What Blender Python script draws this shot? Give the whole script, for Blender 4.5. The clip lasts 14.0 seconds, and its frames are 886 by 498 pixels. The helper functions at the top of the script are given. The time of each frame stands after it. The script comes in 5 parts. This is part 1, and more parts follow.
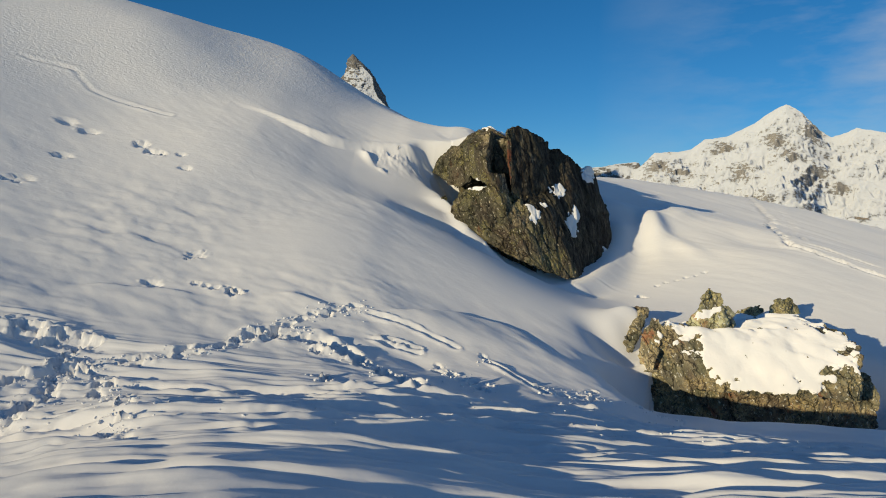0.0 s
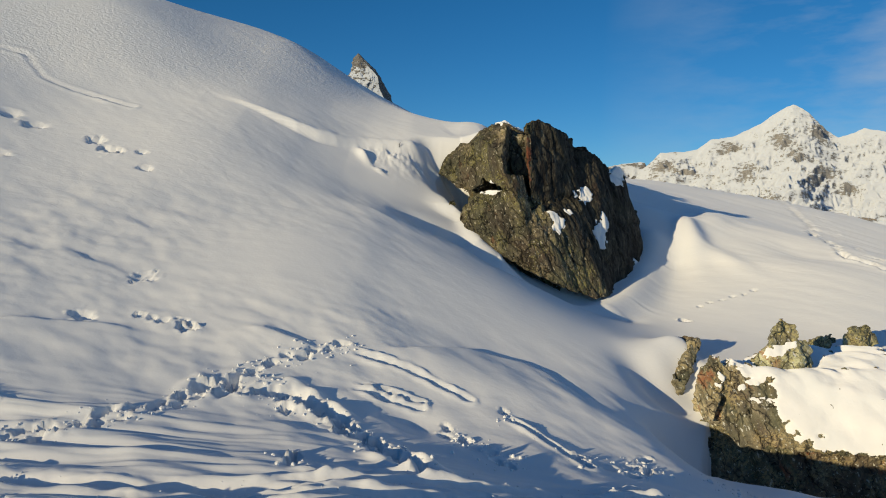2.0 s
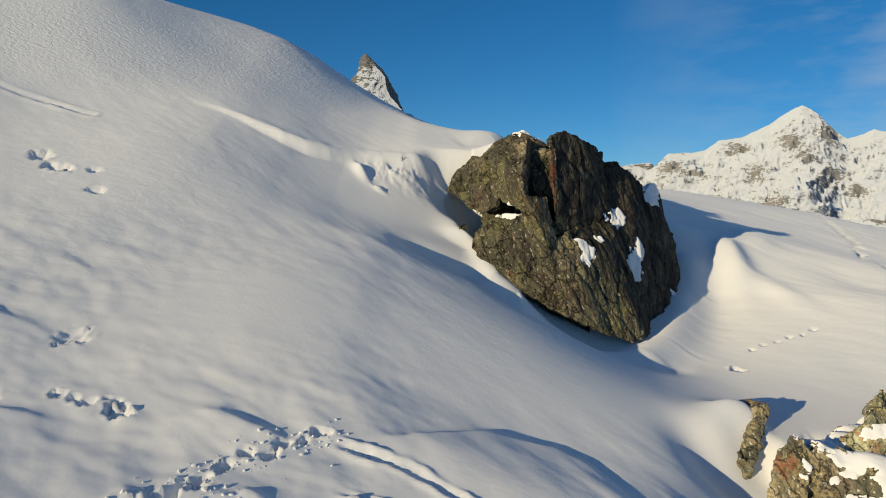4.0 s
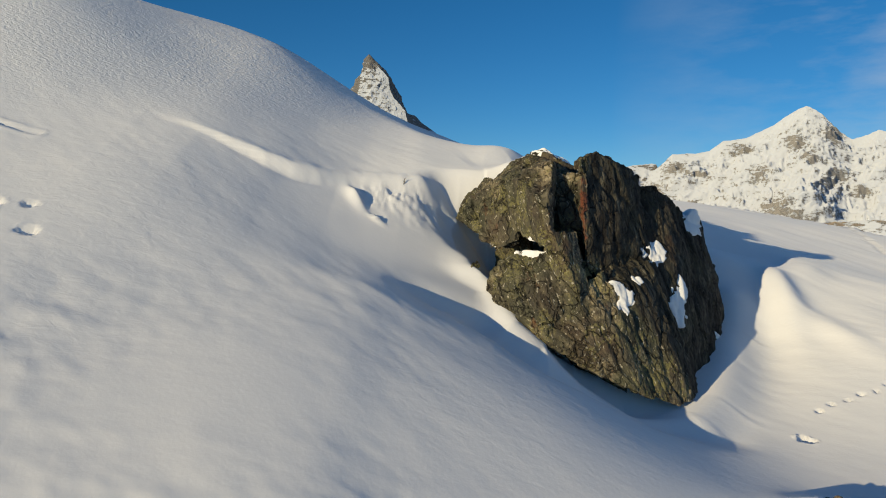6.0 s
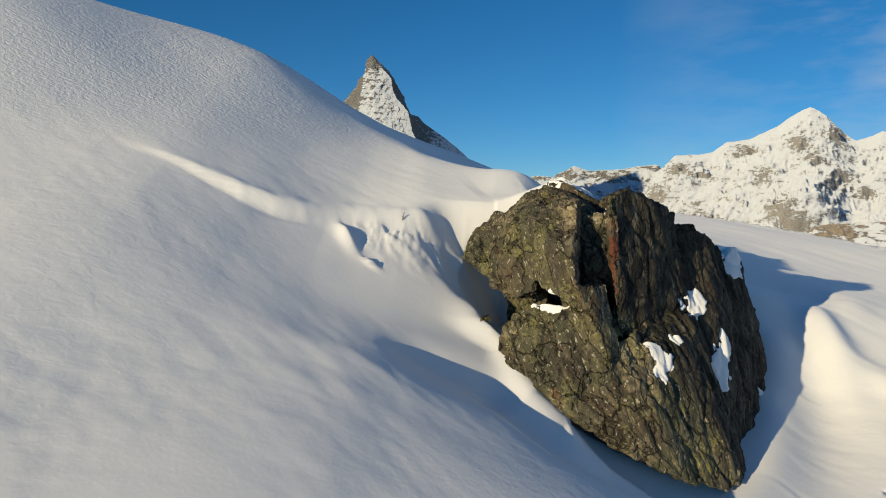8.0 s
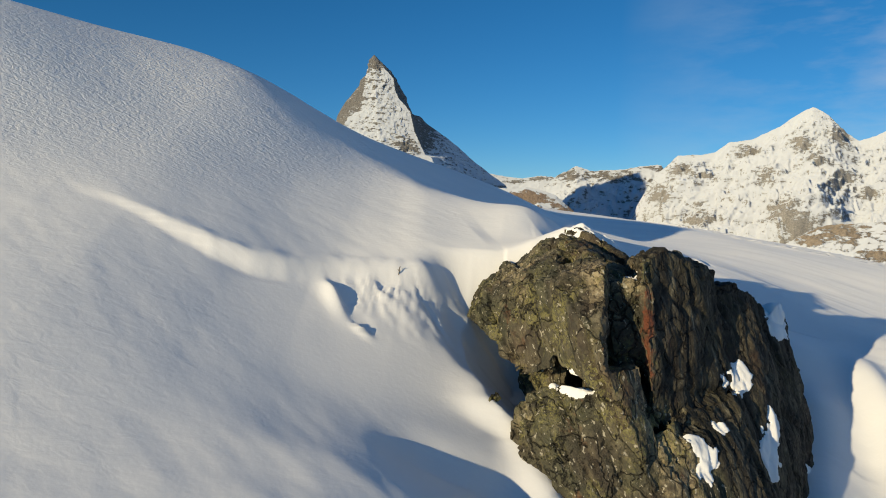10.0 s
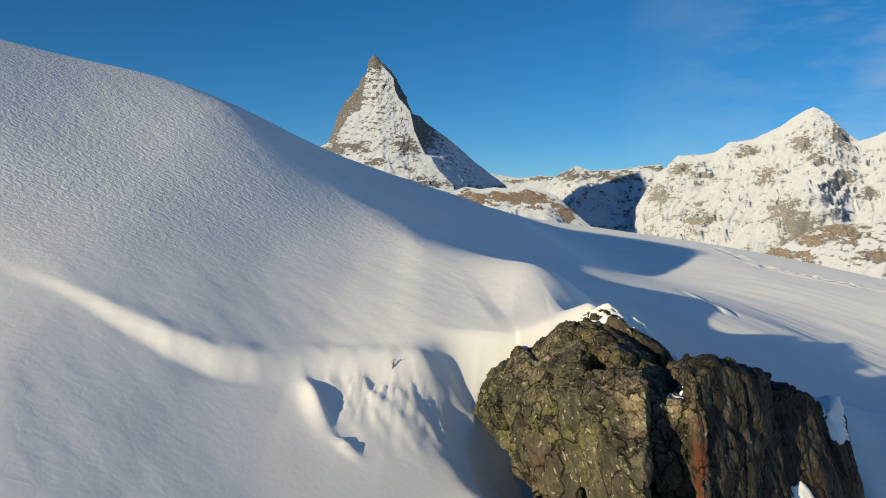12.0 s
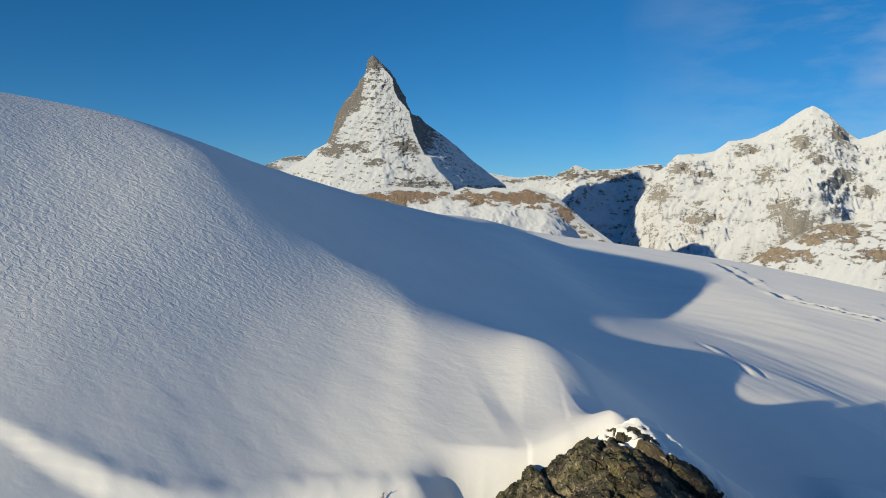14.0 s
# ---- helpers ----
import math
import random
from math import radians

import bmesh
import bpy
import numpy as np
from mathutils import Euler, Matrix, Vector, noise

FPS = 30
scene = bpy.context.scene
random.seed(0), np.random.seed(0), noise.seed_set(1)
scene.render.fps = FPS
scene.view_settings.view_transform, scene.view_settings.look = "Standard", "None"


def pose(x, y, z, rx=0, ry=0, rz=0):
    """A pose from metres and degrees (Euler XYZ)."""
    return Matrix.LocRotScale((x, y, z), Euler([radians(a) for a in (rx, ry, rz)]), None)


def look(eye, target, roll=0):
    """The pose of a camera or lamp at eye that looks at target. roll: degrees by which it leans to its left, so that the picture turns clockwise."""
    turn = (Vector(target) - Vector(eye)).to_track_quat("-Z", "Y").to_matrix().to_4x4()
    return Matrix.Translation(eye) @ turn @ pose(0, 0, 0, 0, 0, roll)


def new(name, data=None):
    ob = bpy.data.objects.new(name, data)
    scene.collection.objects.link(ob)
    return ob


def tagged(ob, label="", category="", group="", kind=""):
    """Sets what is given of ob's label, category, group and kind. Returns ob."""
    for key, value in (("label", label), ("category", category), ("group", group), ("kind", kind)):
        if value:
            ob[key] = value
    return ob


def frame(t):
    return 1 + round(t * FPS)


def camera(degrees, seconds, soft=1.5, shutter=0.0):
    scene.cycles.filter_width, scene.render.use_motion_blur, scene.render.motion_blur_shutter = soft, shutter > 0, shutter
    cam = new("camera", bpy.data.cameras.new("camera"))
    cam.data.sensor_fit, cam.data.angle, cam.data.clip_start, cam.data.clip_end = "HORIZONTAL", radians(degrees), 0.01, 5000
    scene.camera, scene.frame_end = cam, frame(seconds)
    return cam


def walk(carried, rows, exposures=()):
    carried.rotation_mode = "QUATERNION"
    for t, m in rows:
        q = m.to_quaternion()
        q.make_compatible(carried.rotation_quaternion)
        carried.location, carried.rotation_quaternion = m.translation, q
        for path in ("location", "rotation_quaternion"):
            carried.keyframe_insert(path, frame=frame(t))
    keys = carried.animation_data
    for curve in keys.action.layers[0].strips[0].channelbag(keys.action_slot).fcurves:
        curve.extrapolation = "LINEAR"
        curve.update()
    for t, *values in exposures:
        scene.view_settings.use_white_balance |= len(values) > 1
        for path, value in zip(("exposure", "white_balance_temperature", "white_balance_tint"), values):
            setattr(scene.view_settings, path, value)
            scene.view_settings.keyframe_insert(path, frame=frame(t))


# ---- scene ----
# the camera: seconds, x, y, z, pitch, roll, yaw
cam = camera(62.59, 14.0, 1.0)
ROWS = [
    (0, -0.000, 0.000, 3.000, -2.800, 0.000, 0.000),
    (0.5, -0.018, 0.976, 3.027, -2.783, -0.019, 0.098),
    (1, -0.033, 1.839, 3.082, -2.787, -0.061, 0.192),
    (1.5, -0.053, 2.732, 3.147, -2.801, -0.087, 0.312),
    (2, -0.084, 3.535, 3.248, -2.834, -0.146, 0.399),
    (2.5, -0.110, 4.370, 3.403, -2.862, -0.185, 0.513),
    (3, -0.119, 5.135, 3.560, -2.838, -0.249, 0.667),
    (3.5, -0.136, 5.946, 3.741, -2.827, -0.292, 0.812),
    (4, -0.176, 6.672, 3.920, -2.837, -0.362, 0.917),
    (6.5, -0.382, 10.205, 4.850, -2.749, -0.329, 1.237),
    (7, -0.408, 10.780, 5.031, -2.739, -0.372, 1.284),
    (7.5, -0.424, 11.369, 5.262, -2.717, -0.405, 1.343),
    (8, -0.443, 11.888, 5.513, -2.719, -0.428, 1.399),
    (10.5, -0.527, 14.499, 6.781, -2.728, -0.471, 1.603),
    (11, -0.560, 15.058, 7.090, -2.765, -0.515, 1.602),
    (11.5, -0.582, 15.613, 7.464, -2.759, -0.522, 1.591),
    (12, -0.606, 16.088, 7.818, -2.766, -0.500, 1.564),
    (12.5, -0.615, 16.591, 8.180, -2.751, -0.473, 1.584),
    (13, -0.635, 17.034, 8.509, -2.752, -0.432, 1.594),
    (13.5, -0.632, 17.539, 8.876, -2.750, -0.361, 1.589),
    (14, -0.650, 18.033, 9.204, -2.784, -0.295, 1.526),
]
# seconds, stops, white balance
BRIGHT = [(0, 0.03, 6900, 10), (4, 0.03, 6900, 10), (7.5, 0.14, 7000, 10), (11.5, 0.23, 6950, 10), (14, 0.18, 6600, 10)]
walk(cam, [(t, pose(x, y, z, 90 + pitch, roll, yaw)) for t, x, y, z, pitch, roll, yaw in ROWS], BRIGHT)

# ---- light: a low winter sun behind the camera's left shoulder, clear alpine sky ----
SUN_HEADING, SUN_HEIGHT = 42.0, 9.6
world = bpy.data.worlds.new("sky")
scene.world = world
world.use_nodes = True
wn, wl = world.node_tree.nodes, world.node_tree.links
sky = wn.new("ShaderNodeTexSky")
sky.sky_type, sky.sun_disc = "NISHITA", False
sky.sun_elevation, sky.sun_rotation = radians(SUN_HEIGHT), radians(180 + SUN_HEADING)
sky.altitude, sky.air_density, sky.dust_density, sky.ozone_density = 3000, 1.0, 0.0, 4.2
rich = wn.new("ShaderNodeHueSaturation")
rich.inputs["Saturation"].default_value, rich.inputs["Hue"].default_value = 1.15, 0.497
wl.new(sky.outputs[0], rich.inputs["Color"])
# thin high cloud low in the east
way, split, spread, wisp = wn.new("ShaderNodeTexCoord"), wn.new("ShaderNodeSeparateXYZ"), wn.new("ShaderNodeMapping"), wn.new("ShaderNodeTexNoise")
spread.inputs["Scale"].default_value, spread.inputs["Rotation"].default_value = (2.0, 2.0, 7.0), (0, radians(-20), 0)
wisp.inputs["Scale"].default_value, wisp.inputs["Detail"].default_value, wisp.inputs["Roughness"].default_value = 1.6, 6, 0.6
east, veil, cloudy = wn.new("ShaderNodeMapRange"), wn.new("ShaderNodeMath"), wn.new("ShaderNodeMix")
east.inputs["From Min"].default_value, east.inputs["From Max"].default_value = 0.2, 0.6
east.inputs["To Max"].default_value = 1.0
cloudy.data_type, veil.operation, veil.use_clamp = "RGBA", "MULTIPLY", True
cloudy.inputs[7].default_value = (4.6, 5.2, 5.9, 1)
wl.new(way.outputs["Generated"], split.inputs[0])
wl.new(way.outputs["Generated"], spread.inputs["Vector"])
wl.new(spread.outputs[0], wisp.inputs["Vector"])
wl.new(split.outputs["X"], east.inputs["Value"])
wl.new(east.outputs[0], veil.inputs[0])
thin = wn.new("ShaderNodeMapRange")
thin.inputs["From Min"].default_value, thin.inputs["From Max"].default_value, thin.inputs["To Max"].default_value = 0.38, 0.72, 0.85
wl.new(wisp.outputs["Fac"], thin.inputs["Value"])
wl.new(thin.outputs[0], veil.inputs[1])
wl.new(veil.outputs[0], cloudy.inputs[0])
wl.new(rich.outputs[0], cloudy.inputs[6])
wl.new(cloudy.outputs[2], wn["Background"].inputs["Color"])
wn["Background"].inputs["Strength"].default_value = 0.096

sun = new("sun", bpy.data.lights.new("sun", "SUN"))
sun.data.energy, sun.data.angle, sun.data.color = 3.5, radians(0.53), (1.0, 0.85, 0.56)
h, e = radians(SUN_HEADING), radians(SUN_HEIGHT)
TO_SUN = Vector((-math.sin(h) * math.cos(e), -math.cos(h) * math.cos(e), math.sin(e)))
sun.matrix_world = look(TO_SUN * 100, (0, 0, 0))


# ---- noise on arrays ----
def hashed(ix, iy, iz, seed):
    n = (ix * 374761393 + iy * 668265263 + iz * 2147483647 + seed * 1274126177) & 0xFFFFFFFF
    n = ((n ^ (n >> 13)) * 1274126177) & 0xFFFFFFFF
    n = ((n ^ (n >> 16)) * 2246822519) & 0xFFFFFFFF
    return (n ^ (n >> 15)) & 0xFFFFFFFF


def perlin(x, y, z=0.0, seed=0):
    """Gradient noise, about -1 to 1."""
    x, y, z = np.broadcast_arrays(np.asarray(x, float), np.asarray(y, float), np.asarray(z, float))
    i, j, k = (np.floor(a).astype(np.int64) for a in (x, y, z))
    u, v, w = x - i, y - j, z - k
    su, sv, sw = (a * a * a * (a * (a * 6 - 15) + 10) for a in (u, v, w))
    total = np.zeros(x.shape)
    for a in (0, 1):
        for b in (0, 1):
            for c in (0, 1):
                g = hashed(i + a, j + b, k + c, seed)
                gx, gy, gz = ((g & 1023) / 511.5 - 1), (((g >> 10) & 1023) / 511.5 - 1), (((g >> 20) & 1023) / 511.5 - 1)
                wt = (su if a else 1 - su) * (sv if b else 1 - sv) * (sw if c else 1 - sw)
                total += wt * (gx * (u - a) + gy * (v - b) + gz * (w - c))
    return total * 1.4


def fbm(x, y, z=0.0, octaves=4, seed=0, gain=0.5):
    total, amp = 0.0, 1.0
    for o in range(octaves):
        total = total + amp * perlin(np.asarray(x) * 2 ** o, np.asarray(y) * 2 ** o, np.asarray(z) * 2 ** o, seed + o)
        amp *= gain
    return total


def ridged(x, y, z=0.0, octaves=5, seed=0, gain=0.5):
    """Sharp ridges near 1, hollows near 0."""
    total, amp, norm, last = 0.0, 1.0, 0.0, 1.0
    for o in range(octaves):
        r = (1 - np.abs(perlin(np.asarray(x) * 2 ** o, np.asarray(y) * 2 ** o, np.asarray(z) * 2 ** o, seed + o))) ** 2
        total, norm = total + amp * r * last, norm + amp
        last, amp = np.clip(r * 1.6, 0, 1), amp * gain
    return total / norm


def cells(p, size, seed=0):
    """For each point: distance to the nearest cell seed, to the second nearest, the vector to it, and a random turn for the cell."""
    q = p / size
    base = np.floor(q).astype(np.int64)
    d1, d2 = np.full(len(p), 9.0), np.full(len(p), 9.0)
    vec, key = np.zeros((len(p), 3)), np.zeros(len(p), np.int64)
    for a in (-1, 0, 1):
        for b in (-1, 0, 1):
            for c in (-1, 0, 1):
                g = base + (a, b, c)
                n = hashed(g[:, 0], g[:, 1], g[:, 2], seed)
                site = g + np.stack([(n & 1023) / 1023, ((n >> 10) & 1023) / 1023, ((n >> 20) & 1023) / 1023], -1)
                off = q - site
                d = np.linalg.norm(off, axis=1)
                near = d < d1
                d2 = np.where(near, d1, np.minimum(d2, d))
                d1 = np.where(near, d, d1)
                vec[near], key[near] = off[near], n[near]
    turn = np.stack([(key >> 3 & 255) / 127.5 - 1, (key >> 11 & 255) / 127.5 - 1, (key >> 19 & 255) / 127.5 - 1], -1)
    return d1 * size, d2 * size, vec * size, turn


def smooth(a, b, x):
    t = np.clip((np.asarray(x, float) - a) / (b - a), 0, 1)
    return t * t * (3 - 2 * t)


def bump(x, y, cx, cy, rx, ry=None, turn=0.0):
    """A round hump of height 1."""
    ry = ry or rx
    c, s = math.cos(radians(turn)), math.sin(radians(turn))
    u, v = (x - cx) * c + (y - cy) * s, -(x - cx) * s + (y - cy) * c
    return np.exp(-(u / rx) ** 2 - (v / ry) ** 2)


def along(x, y, line):
    """Distance from a polyline in plan, and how far along it, in metres."""
    best, where, run = np.full(np.shape(x), 1e9), np.zeros(np.shape(x)), 0.0
    for (ax, ay), (bx, by) in zip(line, line[1:]):
        dx, dy = bx - ax, by - ay
        ln = math.hypot(dx, dy)
        t = np.clip(((x - ax) * dx + (y - ay) * dy) / ln ** 2, 0, 1)
        d = np.hypot(x - ax - t * dx, y - ay - t * dy)
        nearer = d < best
        best, where = np.where(nearer, d, best), np.where(nearer, run + t * ln, where)
        run += ln
    return best, where


# ---- materials ----
def material(name, rough=0.6, spec=0.3):
    m = bpy.data.materials.new(name)
    m.use_nodes = True
    b = m.node_tree.nodes["Principled BSDF"]
    b.inputs["Roughness"].default_value = rough
    b.inputs["Specular IOR Level"].default_value = spec
    return m, m.node_tree.nodes, m.node_tree.links, b


def coords(n, l, stretch=(1, 1, 1), turn=(0, 0, 0)):
    geo, mp = n.new("ShaderNodeNewGeometry"), n.new("ShaderNodeMapping")
    mp.inputs["Scale"].default_value = stretch
    mp.inputs["Rotation"].default_value = [radians(a) for a in turn]
    l.new(geo.outputs["Position"], mp.inputs["Vector"])
    return mp.outputs[0]


def noise_at(n, l, vec, scale, detail=4.0, rough=0.55, distort=0.0):
    t = n.new("ShaderNodeTexNoise")
    t.inputs["Scale"].default_value, t.inputs["Detail"].default_value = scale, detail
    t.inputs["Roughness"].default_value, t.inputs["Distortion"].default_value = rough, distort
    l.new(vec, t.inputs["Vector"])
    return t.outputs["Fac"]


def ramp(n, l, fac, stops):
    r = n.new("ShaderNodeValToRGB")
    els = r.color_ramp.elements
    while len(els) < len(stops):
        els.new(0.5)
    for el, (pos, col) in zip(els, stops):
        el.position = pos
        el.color = (*col, 1) if isinstance(col, tuple) else (col, col, col, 1)
    l.new(fac, r.inputs["Fac"])
    return r.outputs["Color"]


def maths(n, l, op, a, b, clamp=False):
    m = n.new("ShaderNodeMath")
    m.operation, m.use_clamp = op, clamp
    for slot, v in zip(m.inputs, (a, b)):
        if isinstance(v, (int, float)):
            slot.default_value = v
        else:
            l.new(v, slot)
    return m.outputs[0]


def mixed(n, l, fac, a, b):
    m = n.new("ShaderNodeMix")
    m.data_type = "RGBA"
    for slot, v in ((m.inputs[0], fac), (m.inputs[6], a), (m.inputs[7], b)):
        if isinstance(v, tuple):
            slot.default_value = (*v, 1)
        elif isinstance(v, (int, float)):
            slot.default_value = v
        else:
            l.new(v, slot)
    return m.outputs[2]


def bumped(n, l, height, distance, strength=1.0, below=None):
    b = n.new("ShaderNodeBump")
    b.inputs["Distance"].default_value, b.inputs["Strength"].default_value = distance, strength
    l.new(height, b.inputs["Height"])
    if below is not None:
        l.new(below, b.inputs["Normal"])
    return b.outputs[0]


def upward(n, l):
    geo, sep = n.new("ShaderNodeNewGeometry"), n.new("ShaderNodeSeparateXYZ")
    l.new(geo.outputs["Normal"], sep.inputs[0])
    return sep.outputs["Z"]


def part(name, me, parent, label=""):
    ob = new(name, me)
    ob.parent = parent
    if label:
        ob["label"] = label
    return ob


def snow_material():
    m, n, l, b = material("snow", 0.55, 0.25)
    b.inputs["Diffuse Roughness"].default_value = 0.4
    v = coords(n, l)
    tone = noise_at(n, l, v, 0.35, 3)
    l.new(ramp(n, l, tone, [(0.3, (0.80, 0.82, 0.85)), (0.7, (0.89, 0.895, 0.90))]), b.inputs["Base Color"])
    ripple = noise_at(n, l, coords(n, l, (1.0, 1.7, 1.0), (0, 0, 24)), 3.0, 2.5, 0.5, 0.5)
    crust = noise_at(n, l, coords(n, l, (1.0, 1.5, 1.0), (0, 0, -14)), 8.0, 3, 0.55, 0.6)
    grain = noise_at(n, l, v, 14, 3)
    where = ramp(n, l, noise_at(n, l, v, 0.12, 2), [(0.38, 0.1), (0.65, 1.0)])
    sep = n.new("ShaderNodeSeparateXYZ")
    l.new(v, sep.inputs[0])
    exposed = maths(n, l, "MULTIPLY", maths(n, l, "SUBTRACT", sep.outputs["Z"], 6.6), 0.6, True)
    first = bumped(n, l, maths(n, l, "MULTIPLY", ripple, where), 0.014, 0.85)
    second = bumped(n, l, maths(n, l, "MULTIPLY", crust, exposed), 0.028, 1.0, first)
    l.new(bumped(n, l, grain, 0.004, 0.6, second), b.inputs["Normal"])
    return m


def drift_snow_material():
    m, n, l, b = material("settled_snow", 0.6, 0.2)
    b.inputs["Diffuse Roughness"].default_value = 1.0
    v = coords(n, l)
    l.new(ramp(n, l, noise_at(n, l, v, 1.5, 3), [(0.3, (0.82, 0.84, 0.86)), (0.7, (0.9, 0.9, 0.9))]), b.inputs["Base Color"])
    l.new(bumped(n, l, noise_at(n, l, v, 9, 4), 0.015, 0.8), b.inputs["Normal"])
    return m


def grained(n, l, along, thin=1.0):
    """Coordinates drawn out down the rock's grain."""
    geo, mp = n.new("ShaderNodeNewGeometry"), n.new("ShaderNodeMapping")
    mp.vector_type = "TEXTURE"
    mp.inputs["Rotation"].default_value = Vector((0.42, -0.40, -0.81)).to_track_quat("Z", "Y").to_euler()
    mp.inputs["Scale"].default_value = (thin, 1.6 * thin, along)
    l.new(geo.outputs["Position"], mp.inputs["Vector"])
    return mp.outputs[0]


def boulder_material(name, tone=1.0, streak=False, mossy=0.48, relief=1.0, moss=(0.20, 0.185, 0.075)):
    """Grey-green foliated schist: dark and pale bands down the grain, olive and tan lichen, rust along the seams."""
    m, n, l, b = material(name, 0.8, 0.25)
    v = coords(n, l)
    scaled = lambda c: tuple(min(a * tone, 0.7) for a in c)
    bands = noise_at(n, l, grained(n, l, 5.0), 5.5, 6, 0.72, 0.25)
    base = ramp(n, l, bands, [(0.34, scaled((0.018, 0.017, 0.015))), (0.46, scaled((0.055, 0.050, 0.038))), (0.56, scaled((0.105, 0.095, 0.062))), (0.68, scaled((0.23, 0.205, 0.14)))])
    # broad tints: brown, grey-green, near black
    broad = noise_at(n, l, grained(n, l, 2.2), 0.9, 4, 0.6, 0.5)
    tint = ramp(n, l, broad, [(0.34, scaled((0.12, 0.075, 0.05))), (0.46, scaled((0.085, 0.075, 0.055))), (0.56, scaled((0.085, 0.095, 0.055))), (0.68, scaled((0.03, 0.03, 0.028)))])
    base = mixed(n, l, 0.38, base, tint)
    # lichen in crusts, olive on most faces and tan on the edges
    lichen = ramp(n, l, noise_at(n, l, v, 1.3, 6, 0.68), [(mossy, 0.0), (mossy + 0.10, 1.0)])
    crust = ramp(n, l, noise_at(n, l, v, 16, 4, 0.75), [(0.46, 0.0), (0.54, 1.0)])
    base = mixed(n, l, maths(n, l, "MULTIPLY", maths(n, l, "MULTIPLY", lichen, crust), 0.85), base, scaled(moss))
    tan = ramp(n, l, noise_at(n, l, v, 0.8, 5, 0.6), [(0.55, 0.0), (0.66, 0.9)])
    base = mixed(n, l, maths(n, l, "MULTIPLY", tan, ramp(n, l, noise_at(n, l, v, 9, 5, 0.7), [(0.42, 0.0), (0.55, 1.0)])), base, scaled((0.36, 0.30, 0.19)))
    fleck = ramp(n, l, noise_at(n, l, grained(n, l, 2.5), 21, 2, 0.6), [(0.63, 0.0), (0.67, 1.0)])
    base = mixed(n, l, maths(n, l, "MULTIPLY", fleck, 0.8), base, scaled((0.42, 0.39, 0.31)))
    # rust
    rust = ramp(n, l, noise_at(n, l, grained(n, l, 3.5), 1.7, 6, 0.7), [(0.60, 0.0), (0.68, 0.8)])
    base = mixed(n, l, rust, base, scaled((0.17, 0.068, 0.035)))
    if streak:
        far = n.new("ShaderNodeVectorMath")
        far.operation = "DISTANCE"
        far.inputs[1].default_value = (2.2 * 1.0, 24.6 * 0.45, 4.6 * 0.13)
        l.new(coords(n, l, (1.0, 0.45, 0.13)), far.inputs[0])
        # beyond the seam the flank's shade is put into the rock's colour
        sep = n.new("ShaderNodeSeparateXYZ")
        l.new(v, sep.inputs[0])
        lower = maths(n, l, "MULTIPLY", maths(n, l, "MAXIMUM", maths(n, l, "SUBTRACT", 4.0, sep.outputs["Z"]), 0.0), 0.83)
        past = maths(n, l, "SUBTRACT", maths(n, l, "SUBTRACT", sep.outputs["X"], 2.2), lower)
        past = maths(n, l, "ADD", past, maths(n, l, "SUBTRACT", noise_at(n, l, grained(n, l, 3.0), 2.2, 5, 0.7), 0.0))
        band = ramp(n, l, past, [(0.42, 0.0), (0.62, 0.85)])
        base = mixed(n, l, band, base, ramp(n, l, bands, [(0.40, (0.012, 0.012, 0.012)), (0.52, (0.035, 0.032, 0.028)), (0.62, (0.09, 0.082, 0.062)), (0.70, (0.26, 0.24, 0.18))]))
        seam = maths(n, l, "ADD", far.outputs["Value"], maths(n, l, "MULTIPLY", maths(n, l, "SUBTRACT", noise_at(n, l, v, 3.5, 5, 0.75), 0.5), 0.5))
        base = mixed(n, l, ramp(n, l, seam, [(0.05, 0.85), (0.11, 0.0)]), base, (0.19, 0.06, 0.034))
    # cracks, coloured near black
    vor = n.new("ShaderNodeTexVoronoi")
    vor.feature = "DISTANCE_TO_EDGE"
    vor.inputs["Scale"].default_value = 2.6
    bent = n.new("ShaderNodeVectorMath")
    bent.operation = "MULTIPLY_ADD"
    wob = n.new("ShaderNodeTexNoise")
    wob.inputs["Scale"].default_value, wob.inputs["Detail"].default_value = 3.0, 4
    l.new(v, wob.inputs["Vector"])
    l.new(wob.outputs["Color"], bent.inputs[0])
    bent.inputs[1].default_value = (0.35, 0.35, 0.35)
    l.new(grained(n, l, 2.6), bent.inputs[2])
    l.new(bent.outputs[0], vor.inputs["Vector"])
    crack = ramp(n, l, vor.outputs["Distance"], [(0.0, 1.0), (0.035, 0.0)])
    base = mixed(n, l, maths(n, l, "MULTIPLY", crack, 0.75), base, (0.012, 0.011, 0.010))
    l.new(base, b.inputs["Base Color"])
    fine = bumped(n, l, noise_at(n, l, v, 14, 5, 0.7), 0.05 * relief, 1.0)
    low = bumped(n, l, noise_at(n, l, grained(n, l, 4.0), 5.0, 6, 0.72, 0.3), 0.10 * relief, 1.0, fine)
    l.new(bumped(n, l, crack, -0.05 * relief, 1.0, low), b.inputs["Normal"])
    return m


